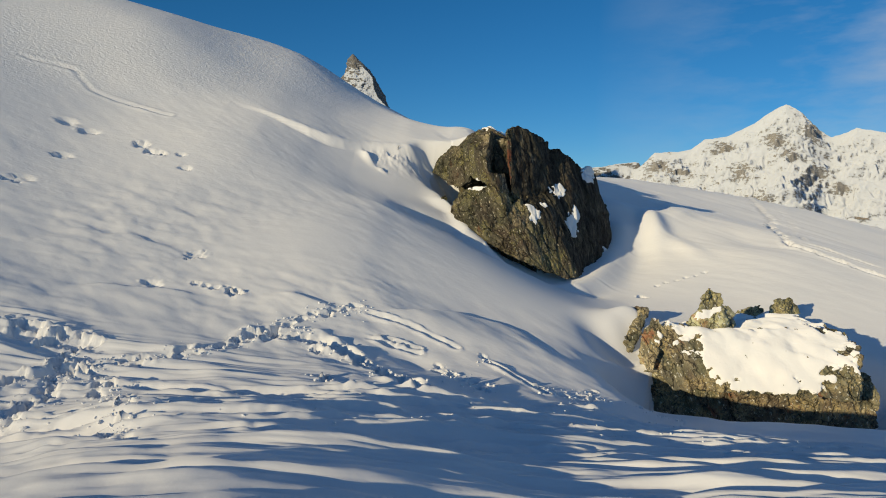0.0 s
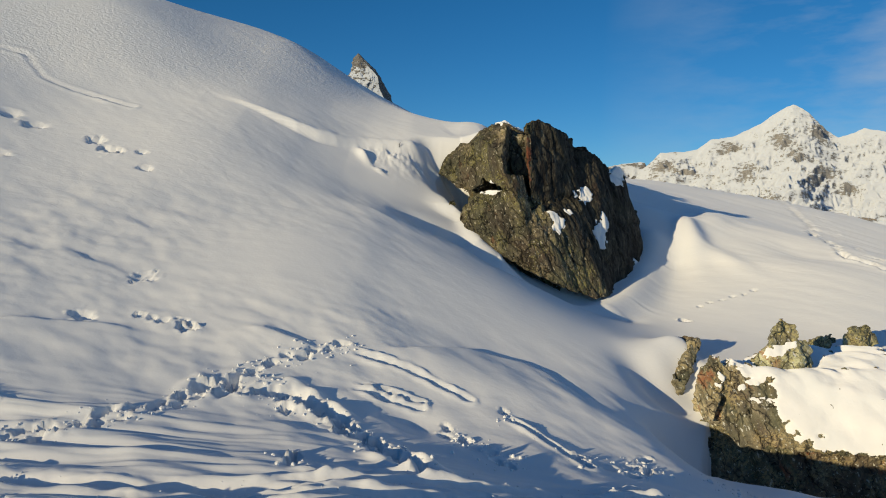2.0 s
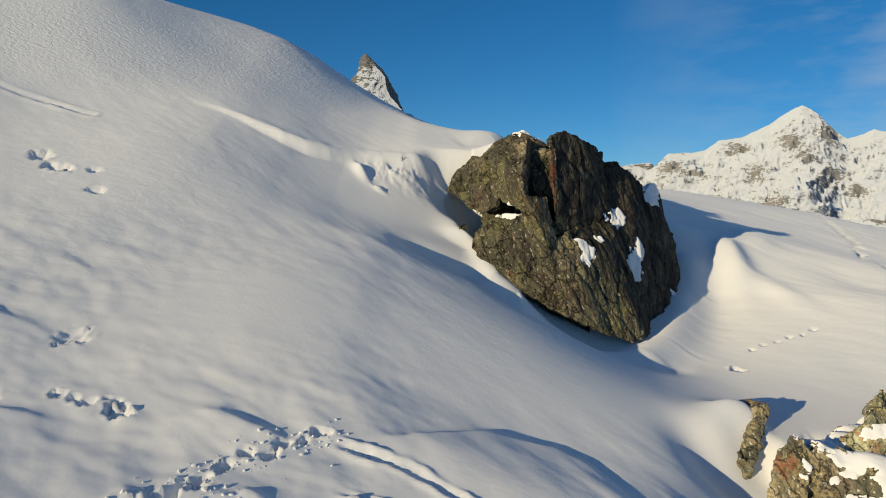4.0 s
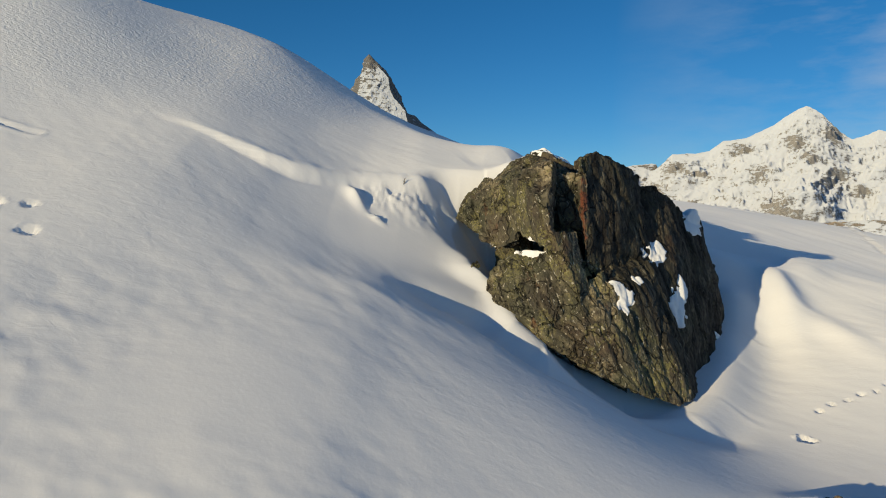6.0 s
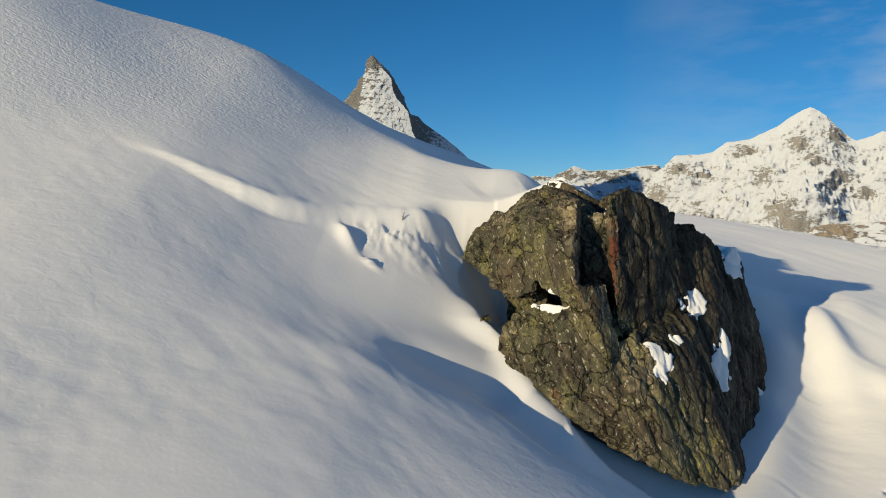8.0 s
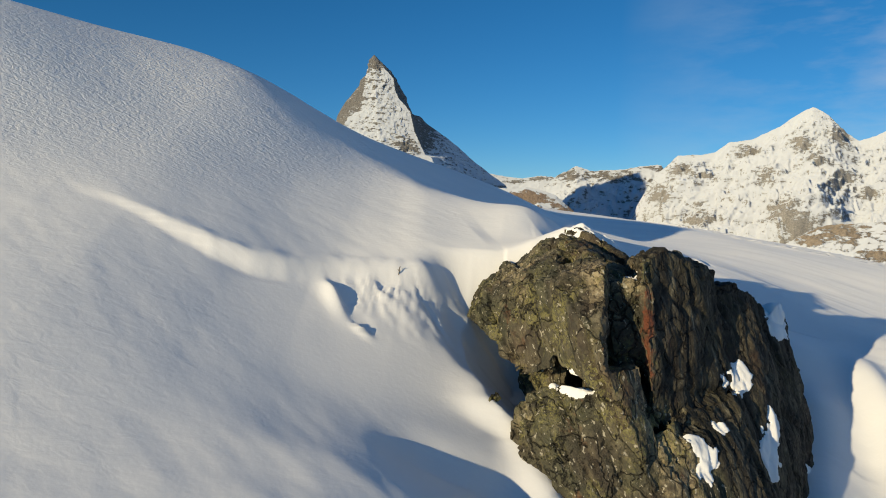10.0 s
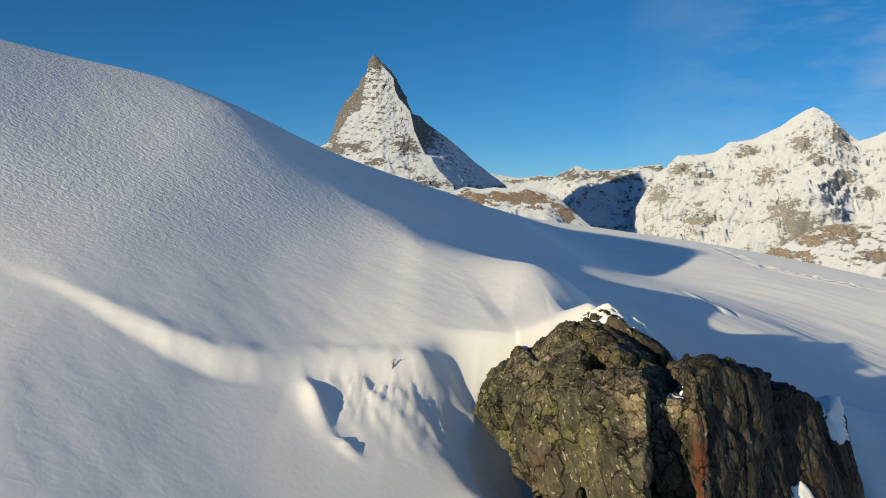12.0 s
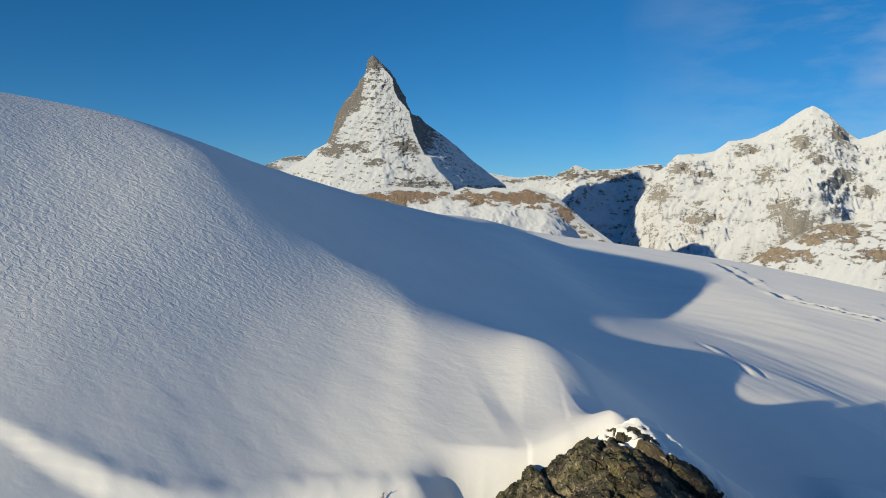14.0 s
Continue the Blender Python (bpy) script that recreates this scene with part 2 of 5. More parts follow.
def alpine_material(name, rock_a, rock_b, slope, level, size=1.0, patchy=0.9, tilt=18):
    """Far slopes: broken rock where it is steep or marked bare, snow elsewhere, the two breaking up finely where they meet."""
    m, n, l, b = material(name, 0.8, 0.15)
    b.inputs["Diffuse Roughness"].default_value = 1.0
    v = coords(n, l)
    rocks = ramp(n, l, noise_at(n, l, v, 0.11 / size, 7, 0.75), [(0.34, rock_a), (0.66, rock_b)])
    broken = noise_at(n, l, coords(n, l, (0.65, 0.65, 1.7), (0, tilt, 0)), 0.042 / size, 9, 0.74, 0.3)
    at = n.new("ShaderNodeAttribute")
    at.attribute_name = "bare"
    steep = maths(n, l, "MULTIPLY", maths(n, l, "SUBTRACT", 0.75, upward(n, l)), slope)
    rocky = maths(n, l, "ADD", maths(n, l, "ADD", maths(n, l, "MULTIPLY", at.outputs["Fac"], 0.6), steep), maths(n, l, "MULTIPLY", maths(n, l, "SUBTRACT", broken, 0.5), patchy * 2))
    mask = ramp(n, l, rocky, [(level - 0.03, 0.0), (level + 0.08, 0.95)])
    # snow dulled and blued, with aerial haze put into its base colour
    l.new(mixed(n, l, mask, (0.60, 0.64, 0.70), rocks), b.inputs["Base Color"])
    relief = maths(n, l, "MULTIPLY", noise_at(n, l, v, 0.07 / size, 8, 0.72), maths(n, l, "ADD", maths(n, l, "MULTIPLY", mask, 0.88), 0.12))
    l.new(bumped(n, l, relief, 8 * size, 1.0), b.inputs["Normal"])
    return m


snow = snow_material()
drift_snow = drift_snow_material()
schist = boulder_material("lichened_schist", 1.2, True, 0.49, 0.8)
snowy_schist = boulder_material("tan_schist", 2.0, False, 0.46, 0.4, (0.215, 0.175, 0.095))
dry_schist = boulder_material("pale_lichened_schist", 2.3, False, 0.40, 0.4, (0.20, 0.18, 0.09))


# ---- the snow ground: one sheet ----
XS = np.array([-45, -22, -12, -7, -3, 1, 6, 13, 28, 60.0])
YS = np.array([3, 11, 15.5, 20, 25, 30, 36, 48, 85.0])
HEIGHTS = np.array([
    [8.05, 1.75, 0.2, -0.1, -0.2, -0.15, -0.2, -0.9, -2.95, -6.75],
    [12.05, 4.4, 1.4, 0.1, -0.2, -0.55, -0.75, -1.3, -3.05, -7.3],
    [14.1, 6.15, 2.6, 1.35, 0.7, -0.15, -1.25, -1.5, -3, -7.6],
    [15.85, 8.4, 4.35, 3.4, 2.8, 1.4, 0.05, -1.05, -2.7, -7.95],
    [17.3, 11.2, 7.25, 6.3, 4.75, 3.15, 0.75, 0.55, -2.2, -8.3],
    [18.15, 13.55, 11.3, 8.8, 6.75, 5.8, 2.35, 2.25, -1.6, -8.55],
    [18.55, 13.95, 12.15, 10.65, 8.4, 6.6, 5.2, 3, -0.65, -8.65],
    [18.35, 13.95, 11.9, 10.65, 9.35, 7.85, 5.7, 5.15, 2.1, -8.3],
    [15.1, 10.7, 9.2, 8.95, 9.1, 8.65, 7.35, 6.5, 4.35, -2.25]])


def weights(knots, x):
    """Cubic weights of the knots at x; straight on beyond the ends."""
    n, w = len(knots), np.zeros((len(x), len(knots)))
    xc = np.clip(x, knots[0], knots[-1])
    k = np.clip(np.searchsorted(knots, xc) - 1, 0, n - 2)
    hgt = knots[k + 1] - knots[k]
    t = (xc - knots[k]) / hgt
    slopes = np.zeros((n, n))
    for i in range(n):
        a, b = max(i - 1, 0), min(i + 1, n - 1)
        slopes[i, b] += 1 / (knots[b] - knots[a])
        slopes[i, a] -= 1 / (knots[b] - knots[a])
    r = np.arange(len(x))
    w[r, k] += 2 * t ** 3 - 3 * t ** 2 + 1
    w[r, k + 1] += -2 * t ** 3 + 3 * t ** 2
    w += (hgt * (t ** 3 - 2 * t ** 2 + t))[:, None] * slopes[k] + (hgt * (t ** 3 - t ** 2))[:, None] * slopes[k + 1]
    w += np.minimum(x - knots[0], 0)[:, None] * slopes[0] + np.maximum(x - knots[-1], 0)[:, None] * slopes[-1]
    return w


def eased(x, low, high, reach):
    """x, but levelling off beyond low and high."""
    x = np.where(x < low, low - reach * (1 - np.exp(-(low - x) / reach)), x)
    return np.where(x > high, high + reach * (1 - np.exp(-(np.maximum(x, high) - high) / reach)), x)


# the wind lip: x, y, height of its edge
CREST = np.array([(-9.5, 27.3, 8.0), (-8.0, 27.1, 7.5), (-6.6, 26.72, 6.95), (-5.4, 26.52, 6.35), (-4.43, 26.5, 5.92), (-3.7, 26.8, 5.74), (-2.96, 27.3, 5.64), (-1.7, 27.65, 5.6), (-0.7, 28.05, 5.68), (0.0, 28.4, 5.74), (1.2, 28.9, 5.95), (2.4, 29.3, 5.8)])
FOLD = [(9.0, 30.0), (1.3, 31.3), (0.0, 31.4), (-1.3, 32.0), (-2.1, 33.4), (-3.5, 34.5), (-5.0, 35.0), (-7.2, 35.8), (-12.0, 38.5), (-22, 44)]
FOLD_X, FOLD_Y = np.array(sorted(FOLD)).T
# where the snow meets the great boulder: x, y, height
CONTACT = [(-0.1, 28.3, 4.45), (0.55, 27.7, 3.5), (0.95, 26.9, 3.1), (1.05, 26.3, 3.0), (0.78, 25.85, 3.1), (0.4, 25.3, 3.02), (0.85, 24.4, 2.5), (1.4, 24.0, 2.05), (2.0, 24.0, 1.35), (3.0, 23.9, 0.6), (4.3, 24.2, 0.72), (4.95, 25.1, 0.85), (6.0, 27.2, 1.3), (6.75, 28.7, 1.85), (7.1, 29.8, 2.25)]
# the pit under the low boulder's lip
PIT = [(4.75, 18.5, -1.3), (5.0, 18.0, -2.3), (6.4, 17.85, -2.8), (7.6, 17.85, -2.9), (9.6, 17.8, -2.9), (11.5, 17.8, -2.8), (14, 18, -2.6)]
# rim of the bowl under the boulder's wing: x, y, height
RIM = np.array([(0.3, 25.35, 3.25), (0.02, 25.65, 3.5), (-0.2, 26.2, 3.72), (-0.43, 26.82, 3.97), (-0.5, 27.4, 4.25), (-0.42, 27.9, 4.5), (-0.25, 28.4, 4.7)])
BACK = [(0.0, 28.8, 5.78), (0.3, 28.9, 5.85), (1.0, 28.85, 6.05), (1.6, 28.85, 6.28), (2.3, 29.4, 6.0), (3.3, 29.8, 5.2), (4.6, 30.6, 4.2)]


# lie of the snow: banked by the leaning slab, and in the lee of the boulder
BANK = [(5.3, 20.5, 0.38), (4.7, 19.6, -0.25), (5.0, 20.1, 0.14), (5.35, 19.45, -0.8), (4.85, 18.8, -1.0), (4.4, 18.6, -0.8), (4.3, 19.3, -0.45), (4.5, 20.2, 0.22)]
LEE = [(6.9, 29.2, 2.0), (7.4, 31.25, 3.3), (7.9, 30.0, 2.4), (9.8, 31.6, 3.05), (9.2, 28.0, 1.6), (12.5, 29.5, 1.75)]


def settled(x, y, z, places, reach):
    """A soft correction that brings the surface z, given on a grid, to the heights at the places."""
    spot = np.array(places)
    rows, cols = y[:, 0], x[0]
    i, j = np.searchsorted(cols, spot[:, 0]), np.searchsorted(rows, spot[:, 1])
    gap = spot[:, 2] - z[j, i]
    k = np.exp(-(((spot[:, None, :2] - spot[None, :, :2]) / reach) ** 2).sum(-1))
    amount = np.linalg.solve(k + 0.05 * np.eye(len(spot)), gap)
    return sum(w * np.exp(-((x - px) ** 2 + (y - py) ** 2) / reach ** 2) for w, (px, py, _) in zip(amount, spot))


def rubble(x, y):
    """Broken snow under the lip: a wedge with a hollow behind it, and lumps towards the boulder."""
    u, v = (x + 2.72) * 0.80 + (y - 26.6) * 0.6, -(x + 2.72) * 0.6 + (y - 26.6) * 0.80
    z = 0.21 * np.exp(-(np.minimum(u, 0) / 0.16) ** 2 - (np.maximum(u, 0) / 0.06) ** 2 - (v / 0.32) ** 2) - 0.05 * bump(x, y, -2.5, 26.75, 0.16, 0.26, -52)
    z += 0.12 * np.exp(-(((y - 26.15) + 0.25 * (x + 2.3)) / 0.05) ** 2 - ((x + 2.2) / 0.16) ** 2)
    z += 0.11 * bump(x, y, -1.4, 27.0, 1.0, 0.5, 20) * (ridged(x * 1.1 - 0.6 * y + 5, y * 1.5 + 0.5 * x, 0, 4, 77, 0.5) - 0.45)
    z -= 0.13 * bump(x, y, -0.95, 27.1, 0.45, 0.06, -43)
    z += 0.12 * bump(x, y, -0.75, 27.75, 0.5, 0.16, 25) - 0.10 * bump(x, y, -0.6, 27.95, 0.45, 0.1, 28)
    return z + 0.10 * bump(x, y, -0.62, 26.85, 0.25, 0.5, 20)


def ground_shape(x, y):
    """Heights of the snow without prints, on broadcastable arrays of the same shape."""
    z = np.zeros(x.shape)
    # spur of snow against the low front lobe: a step down into the trench
    u, v = (x + 0.9) * 0.97 + (y - 24.95) * 0.22, -(x + 0.9) * 0.22 + (y - 24.95) * 0.97
    z -= 0.40 * smooth(0.0, 0.75, -v) * np.exp(-np.maximum(-v - 0.85, 0) / 0.55) * smooth(-1.2, 0.1, u) * smooth(2.0, 1.3, u)
    # the open slope leans a little towards the sun
    z += 0.22 * bump(x, y, 0.3, 21.3, 2.0, 2.2) - 0.18 * bump(x, y, -4.5, 22.0, 2.2, 3.0)
    # the hill's fold: sunlit flank on one side, its own shade on the other
    fold = (weights(FOLD_X, np.clip(x, -22, 9).ravel()) @ FOLD_Y).reshape(x.shape)
    fd = (y - fold) * 0.85
    z -= np.where(fd > 0, 0.06, 0.16) * (np.sqrt(fd ** 2 + 1.2) - 1.1) * np.exp(-(fd / 8) ** 2) * smooth(9, 4, x) * smooth(-20, -8, x)
    z += 0.10 * (y - 31) * np.exp(-((y - 31) / 4.2) ** 2) * smooth(-3, -7, x) * smooth(-20, -13, x)
    # drift that climbs to the boulder's top, steep on its lee side
    z += 0.13 * bump(x, y, -3.0, 29.8, 1.3, 2.2) - 0.11 * bump(x, y, -0.6, 29.6, 1.3, 1.6) - 0.22 * bump(x, y, 0.0, 30.6, 1.5, 1.5) + 0.42 * bump(x, y, 2.0, 31.6, 1.3, 1.7)
    # bowl and mounds on the lee side
    z -= 0.55 * bump(x, y, 7.0, 29.0, 1.3, 2.6, -20)
    z += 0.5 * bump(x, y, 8.7, 30.0, 0.5, 1.6, -12) + 0.3 * bump(x, y, 10.2, 32.0, 0.7, 1.6, -35)
    z += 0.18 * bump(x, y, 9.4, 28.4, 0.45, 1.2, 20)
    # the near ground tips away from the sun
    tip = smooth(-9.0, -2.2, x) * np.exp(-(np.maximum(x - 14, 0) / 8) ** 2)
    z += tip * ((0.86 - 0.36 * smooth(-2.0, 1.5, x)) * np.clip((14.4 - y) / 6.4, 0, 1.0) * smooth(-2, 6, y) - 0.04 * np.clip(x - 1, 0, 8) * smooth(15.5, 13, y))
    # rolled bank and the hollow in front of the low boulder
    z += 0.22 * bump(x, y, 0.6, 16.6, 2.6, 0.9, -8)
    z -= 0.55 * bump(x, y, 4.6, 16.9, 0.8, 1.4, 25)
    z -= 0.22 * bump(x, y, 10.0, 15.4, 2.6, 0.9)
    return z


# wind-cut edges: an even rise towards each, a sharp fall behind it
EDGES = [
    ([(-1.6, 16.55), (-0.83, 16.82), (0.39, 17.61), (1.39, 17.78), (1.96, 17.5), (2.7, 16.6)], 0.06),
    ([(-8.2, 15.4), (-6.78, 15.73), (-5.87, 15.92), (-4.92, 15.85)], 0.06),
    ([(-4.27, 16.2), (-3.39, 16.48), (-2.54, 16.22), (-1.9, 15.9)], 0.05),
    ([(-9.5, 17.6), (-7.4, 17.9), (-5.8, 17.3)], 0.03),
    ([(-3.2, 14.1), (-2.2, 13.7), (-1.2, 13.9)], 0.06),
]


def wind_edges(x, y):
    z = np.zeros(x.shape)
    for line, high in EDGES:
        lx, ly = np.array(line).T
        off = y - np.interp(x, lx, ly) + 0.08 * perlin(x * 1.3, 0.5, 0, 23)
        ends = smooth(lx[0], lx[0] + 0.9, x) * smooth(lx[-1], lx[-1] - 0.9, x)
        z += high * ends * np.where(off < 0, np.exp(-(off / 0.75) ** 2), np.exp(-(off / 0.13) ** 2) - 0.35 * smooth(0, 0.3, off) * np.exp(-np.maximum(off - 0.3, 0) / 0.5))
    return z


def undulation(x, y):
    """Wind-worked unevenness, softer and coarser far out."""
    near = np.exp(-((x + 1) / 30) ** 2 - ((y - 20) / 40) ** 2)
    z = 0.05 * fbm(x * 0.16 + 3, y * 0.16, 0, 2, 11) * near
    c, s = math.cos(radians(33)), math.sin(radians(33))
    u, v = x * c - y * s, x * s + y * c
    z += 0.018 * near * fbm(u * 0.6, v * 1.6, 0, 3, 21) * smooth(-0.3, 0.4, perlin(x * 0.13, y * 0.13, 0, 5))
    z += 0.035 * smooth(5, 10, x) * smooth(24, 29, y) * fbm(u * 0.22, v * 0.9, 0, 3, 25)
    z += 0.055 * smooth(0.5, -2.5, x) * smooth(24, 18, y) * smooth(-0.4, 0.3, perlin(x * 0.2, y * 0.2, 0, 6)) * fbm(x * 0.9 + 0.4 * y, y * 1.5, 0, 3, 39)
    low = smooth(14.3, 12.2, y + 0.12 * x) * smooth(3.5, 7.5, y)
    z += 0.11 * low * fbm(x * 0.2 + 0.15 * y, y * 1.05, 0, 3, 31) + (0.06 + 0.03 * smooth(-1, 3, x)) * low * fbm(x * 0.3, y * 2.3, 0, 4, 35)
    # long thin wind streaks
    z += (0.05 + 0.05 * smooth(-1, 1.5, x)) * low * (0.5 + smooth(-0.3, 0.3, perlin(x * 0.3, y * 0.5, 0, 75))) * fbm(x * 0.32 + 0.1 * y, y * 4.4 - 0.15 * x, 0, 3, 71, 0.6)
    z += 0.07 * smooth(20, 15, y) * smooth(-9, 2, y) * fbm(x * 0.45, y * 0.6, 0, 3, 37)
    z -= 0.16 * bump(x, y, -3.1, 11.6, 1.1, 0.35, 8) + 0.12 * bump(x, y, -0.6, 15.0, 0.5, 0.35, -20)
    return z


# tracks across the snow: line in plan, pace, width, depth, side step
TRAILS = [
    ([(-5.9, 9.4), (-6.15, 10.5), (-6.4, 11.8), (-6.6, 13.1)], 0.26, 0.15, 0.16, 0.14),
    ([(-7.6, 11.0), (-6.4, 12.4), (-5.5, 13.0), (-4.8, 13.45), (-4.2, 13.95), (-3.85, 14.7), (-3.3, 15.4)], 0.17, 0.12, 0.13, 0.09),
    ([(-3.3, 15.4), (-3.0, 15.75), (-2.3, 16.35), (-1.6, 16.5)], 0.30, 0.11, 0.11, 0.05),
    ([(-3.8, 14.65), (-2.6, 14.95), (-1.85, 14.5), (-1.1, 13.7), (-0.35, 13.0)], 0.17, 0.13, 0.17, 0.11),
    ([(-2.6, 14.9), (-2.45, 14.2)], 0.25, 0.13, 0.16, 0.08),
    ([(-2.1, 12.9), (-2.0, 12.5)], 0.25, 0.13, 0.14, 0.06),
    ([(-6.4, 12.6), (-5.7, 11.95), (-5.0, 10.9), (-4.5, 9.85), (-3.85, 8.5)], 0.34, 0.12, 0.17, 0.10),
    ([(-0.15, 14.95), (0.2, 14.6), (0.5, 14.35), (0.95, 13.85)], 0.22, 0.10, 0.10, 0.06),
    ([(0.8, 15.65), (1.0, 15.5)], 0.2, 0.09, 0.08, 0.05), ([(1.9, 14.75), (2.1, 14.5)], 0.2, 0.09, 0.08, 0.05),
    ([(2.5, 14.6), (3.3, 15.2)], 0.22, 0.12, 0.10, 0.12),
    ([(24.0, 62.0), (18.6, 43.0), (18.2, 40.5), (14.95, 33.4), (13.9, 29.2), (15.0, 27.9), (16.3, 26.9), (19.0, 25.2)], 0.55, 0.2, 0.12, 0.1),
]
GROOVES = [
    ([(24.0, 62.0), (18.6, 43.0), (18.2, 40.5), (14.95, 33.4), (13.9, 29.2), (15.0, 27.9), (16.3, 26.9), (19.0, 25.2)], 0.15, 0.08),
    ([(26.0, 62.0), (20.2, 43.5), (19.2, 40.0), (15.9, 33.0), (14.8, 29.6), (16.0, 28.6), (20.0, 26.6)], 0.10, 0.06),
    ([(-7.6, 11.0), (-6.4, 12.4), (-5.5, 13.0), (-4.8, 13.45), (-4.2, 13.95), (-3.85, 14.7)], 0.15, 0.08),
    ([(-3.8, 14.65), (-2.6, 14.95), (-1.85, 14.5), (-1.1, 13.7), (-0.35, 13.0)], 0.17, 0.11),
    ([(-5.9, 9.4), (-6.15, 10.5), (-6.4, 11.8), (-6.6, 13.1)], 0.16, 0.08),
    ([(-1.9, 16.45), (-0.8, 16.3), (0.3, 15.85)], 0.06, 0.07), ([(-1.75, 15.55), (-0.5, 15.4)], 0.06, 0.07), ([(-1.75, 15.7), (-0.5, 15.55)], 0.05, 0.05), ([(0.8, 15.65), (1.4, 15.2), (2.1, 14.5)], 0.06, 0.07),
    ([(-7.5, 11.0), (-5.3, 11.7), (-3.5, 11.65), (-2.1, 12.0), (1.2, 12.95), (4.5, 13.75), (8.4, 13.7), (14, 13.5)], 0.10, 0.11),
    ([(-2.1, 12.25), (1.2, 13.25), (4.5, 14.0), (8.4, 13.95)], 0.08, 0.09),
    ([(-3.4, 11.3), (-0.5, 12.0), (2.5, 12.6), (6.0, 12.9), (9, 12.8)], 0.09, 0.09),
    ([(-8, 9.2), (-6.0, 9.7), (-3.9, 10.2), (-1.6, 10.85), (1.0, 11.4), (5, 11.7), (9, 11.6)], 0.10, 0.11),
    ([(-8, 8.3), (-5.5, 8.9), (-2.9, 9.45), (0.1, 10.5), (2.7, 10.85), (7, 10.8)], 0.10, 0.10),
    ([(-7, 8.9), (-3.9, 9.75), (-1, 10.6), (3, 11.3), (8, 11.2)], 0.08, 0.08),
    ([(-5, 8.2), (-2, 8.9), (1, 9.6), (4, 9.9), (8, 9.7)], 0.11, 0.09),
    ([(-14.8, 25.5), (-13.0, 25.95), (-12.1, 25.3), (-9.3, 25.0)], 0.08, 0.05),
    ([(19.5, 76), (15.5, 58), (15, 53), (18, 50.5), (30, 46)], 0.35, 0.16), ([(7.2, 37.0), (7.0, 38.1), (6.6, 39.4)], 0.16, -0.06),
]


def placed_prints():
    """Each print: x, y, radius along, radius across, depth, heading."""
    rnd = random.Random(4)
    prints = []
    for line, pace, width, depth, side in TRAILS:
        run, flip = 0.0, 1
        for (ax, ay), (bx, by) in zip(line, line[1:]):
            ln, ang = math.hypot(bx - ax, by - ay), math.atan2(by - ay, bx - ax)
            while run < ln:
                off = flip * side * rnd.uniform(0.2, 1.5) + rnd.uniform(-0.06, 0.06)
                prints.append((ax + (bx - ax) * run / ln - off * math.sin(ang), ay + (by - ay) * run / ln + off * math.cos(ang),
                               width * rnd.uniform(0.8, 1.25), width * rnd.uniform(0.5, 0.75), depth * rnd.uniform(0.6, 1.15), ang + rnd.uniform(-0.35, 0.35)))
                run, flip = run + pace * rnd.uniform(0.75, 1.3), -flip
            run -= ln
    for i in range(6):
        prints.append((7.4 + 0.4 * i, 25.2 + 0.16 * i + 0.06 * (i % 2), 0.06, 0.06, 0.07, 0.3))
    for x, y, r, dp in ((-4.72, 16.3, 0.15, 0.12), (-5.6, 16.45, 0.09, 0.06), (-5.35, 16.4, 0.08, 0.06), (-5.15, 16.35, 0.09, 0.06), (-8.85, 22.5, 0.22, 0.16), (-8.1, 22.6, 0.12, 0.07), (-9.4, 22.85, 0.2, 0.09), (-7.7, 21.9, 0.14, 0.07),
                        (-11.9, 23.2, 0.22, 0.10), (-11.1, 23.0, 0.2, 0.10), (-11.1, 21.35, 0.2, 0.08), (-11.4, 19.6, 0.25, 0.09), (6.56, 24.0, 0.13, 0.1), (-7.7, 13.45, 0.3, 0.15), (-6.95, 13.4, 0.34, 0.12), (-6.5, 16.2, 0.16, 0.07), (-6.0, 17.6, 0.2, 0.06)):
        prints.append((x, y, r * 1.2, r * 0.8, dp, rnd.uniform(-0.6, 0.6)))
    return prints


def stepped(stops):
    """A line of coordinates: (value, step) pairs, the step gliding between them."""
    out = [stops[0][0]]
    while out[-1] < stops[-1][0]:
        out.append(out[-1] + np.interp(out[-1], [s[0] for s in stops], [s[1] for s in stops]))
    return np.array(out)


GX = stepped([(-4800, 400), (-300, 40), (-40, 1.0), (-13, 0.13), (-8.5, 0.05), (-7, 0.038), (4, 0.038), (7, 0.055), (13, 0.10), (30, 0.5), (60, 2), (400, 40), (4800, 400)])
GY = stepped([(-600, 100), (-60, 8), (-8, 0.6), (4, 0.2), (7, 0.06), (8, 0.036), (17, 0.036), (19, 0.055), (29, 0.055), (33, 0.09), (45, 0.2), (60, 0.5), (110, 2), (400, 25), (4900, 300)])


def valley(x, y):
    """The ground falls away behind the brow, down to a valley floor."""
    s = np.maximum(y + 0.25 * np.maximum(x, 0) - 88, 0)
    return -700 * (1 - np.exp(-(s ** 2 / (s + 120) * 0.55) / 700))


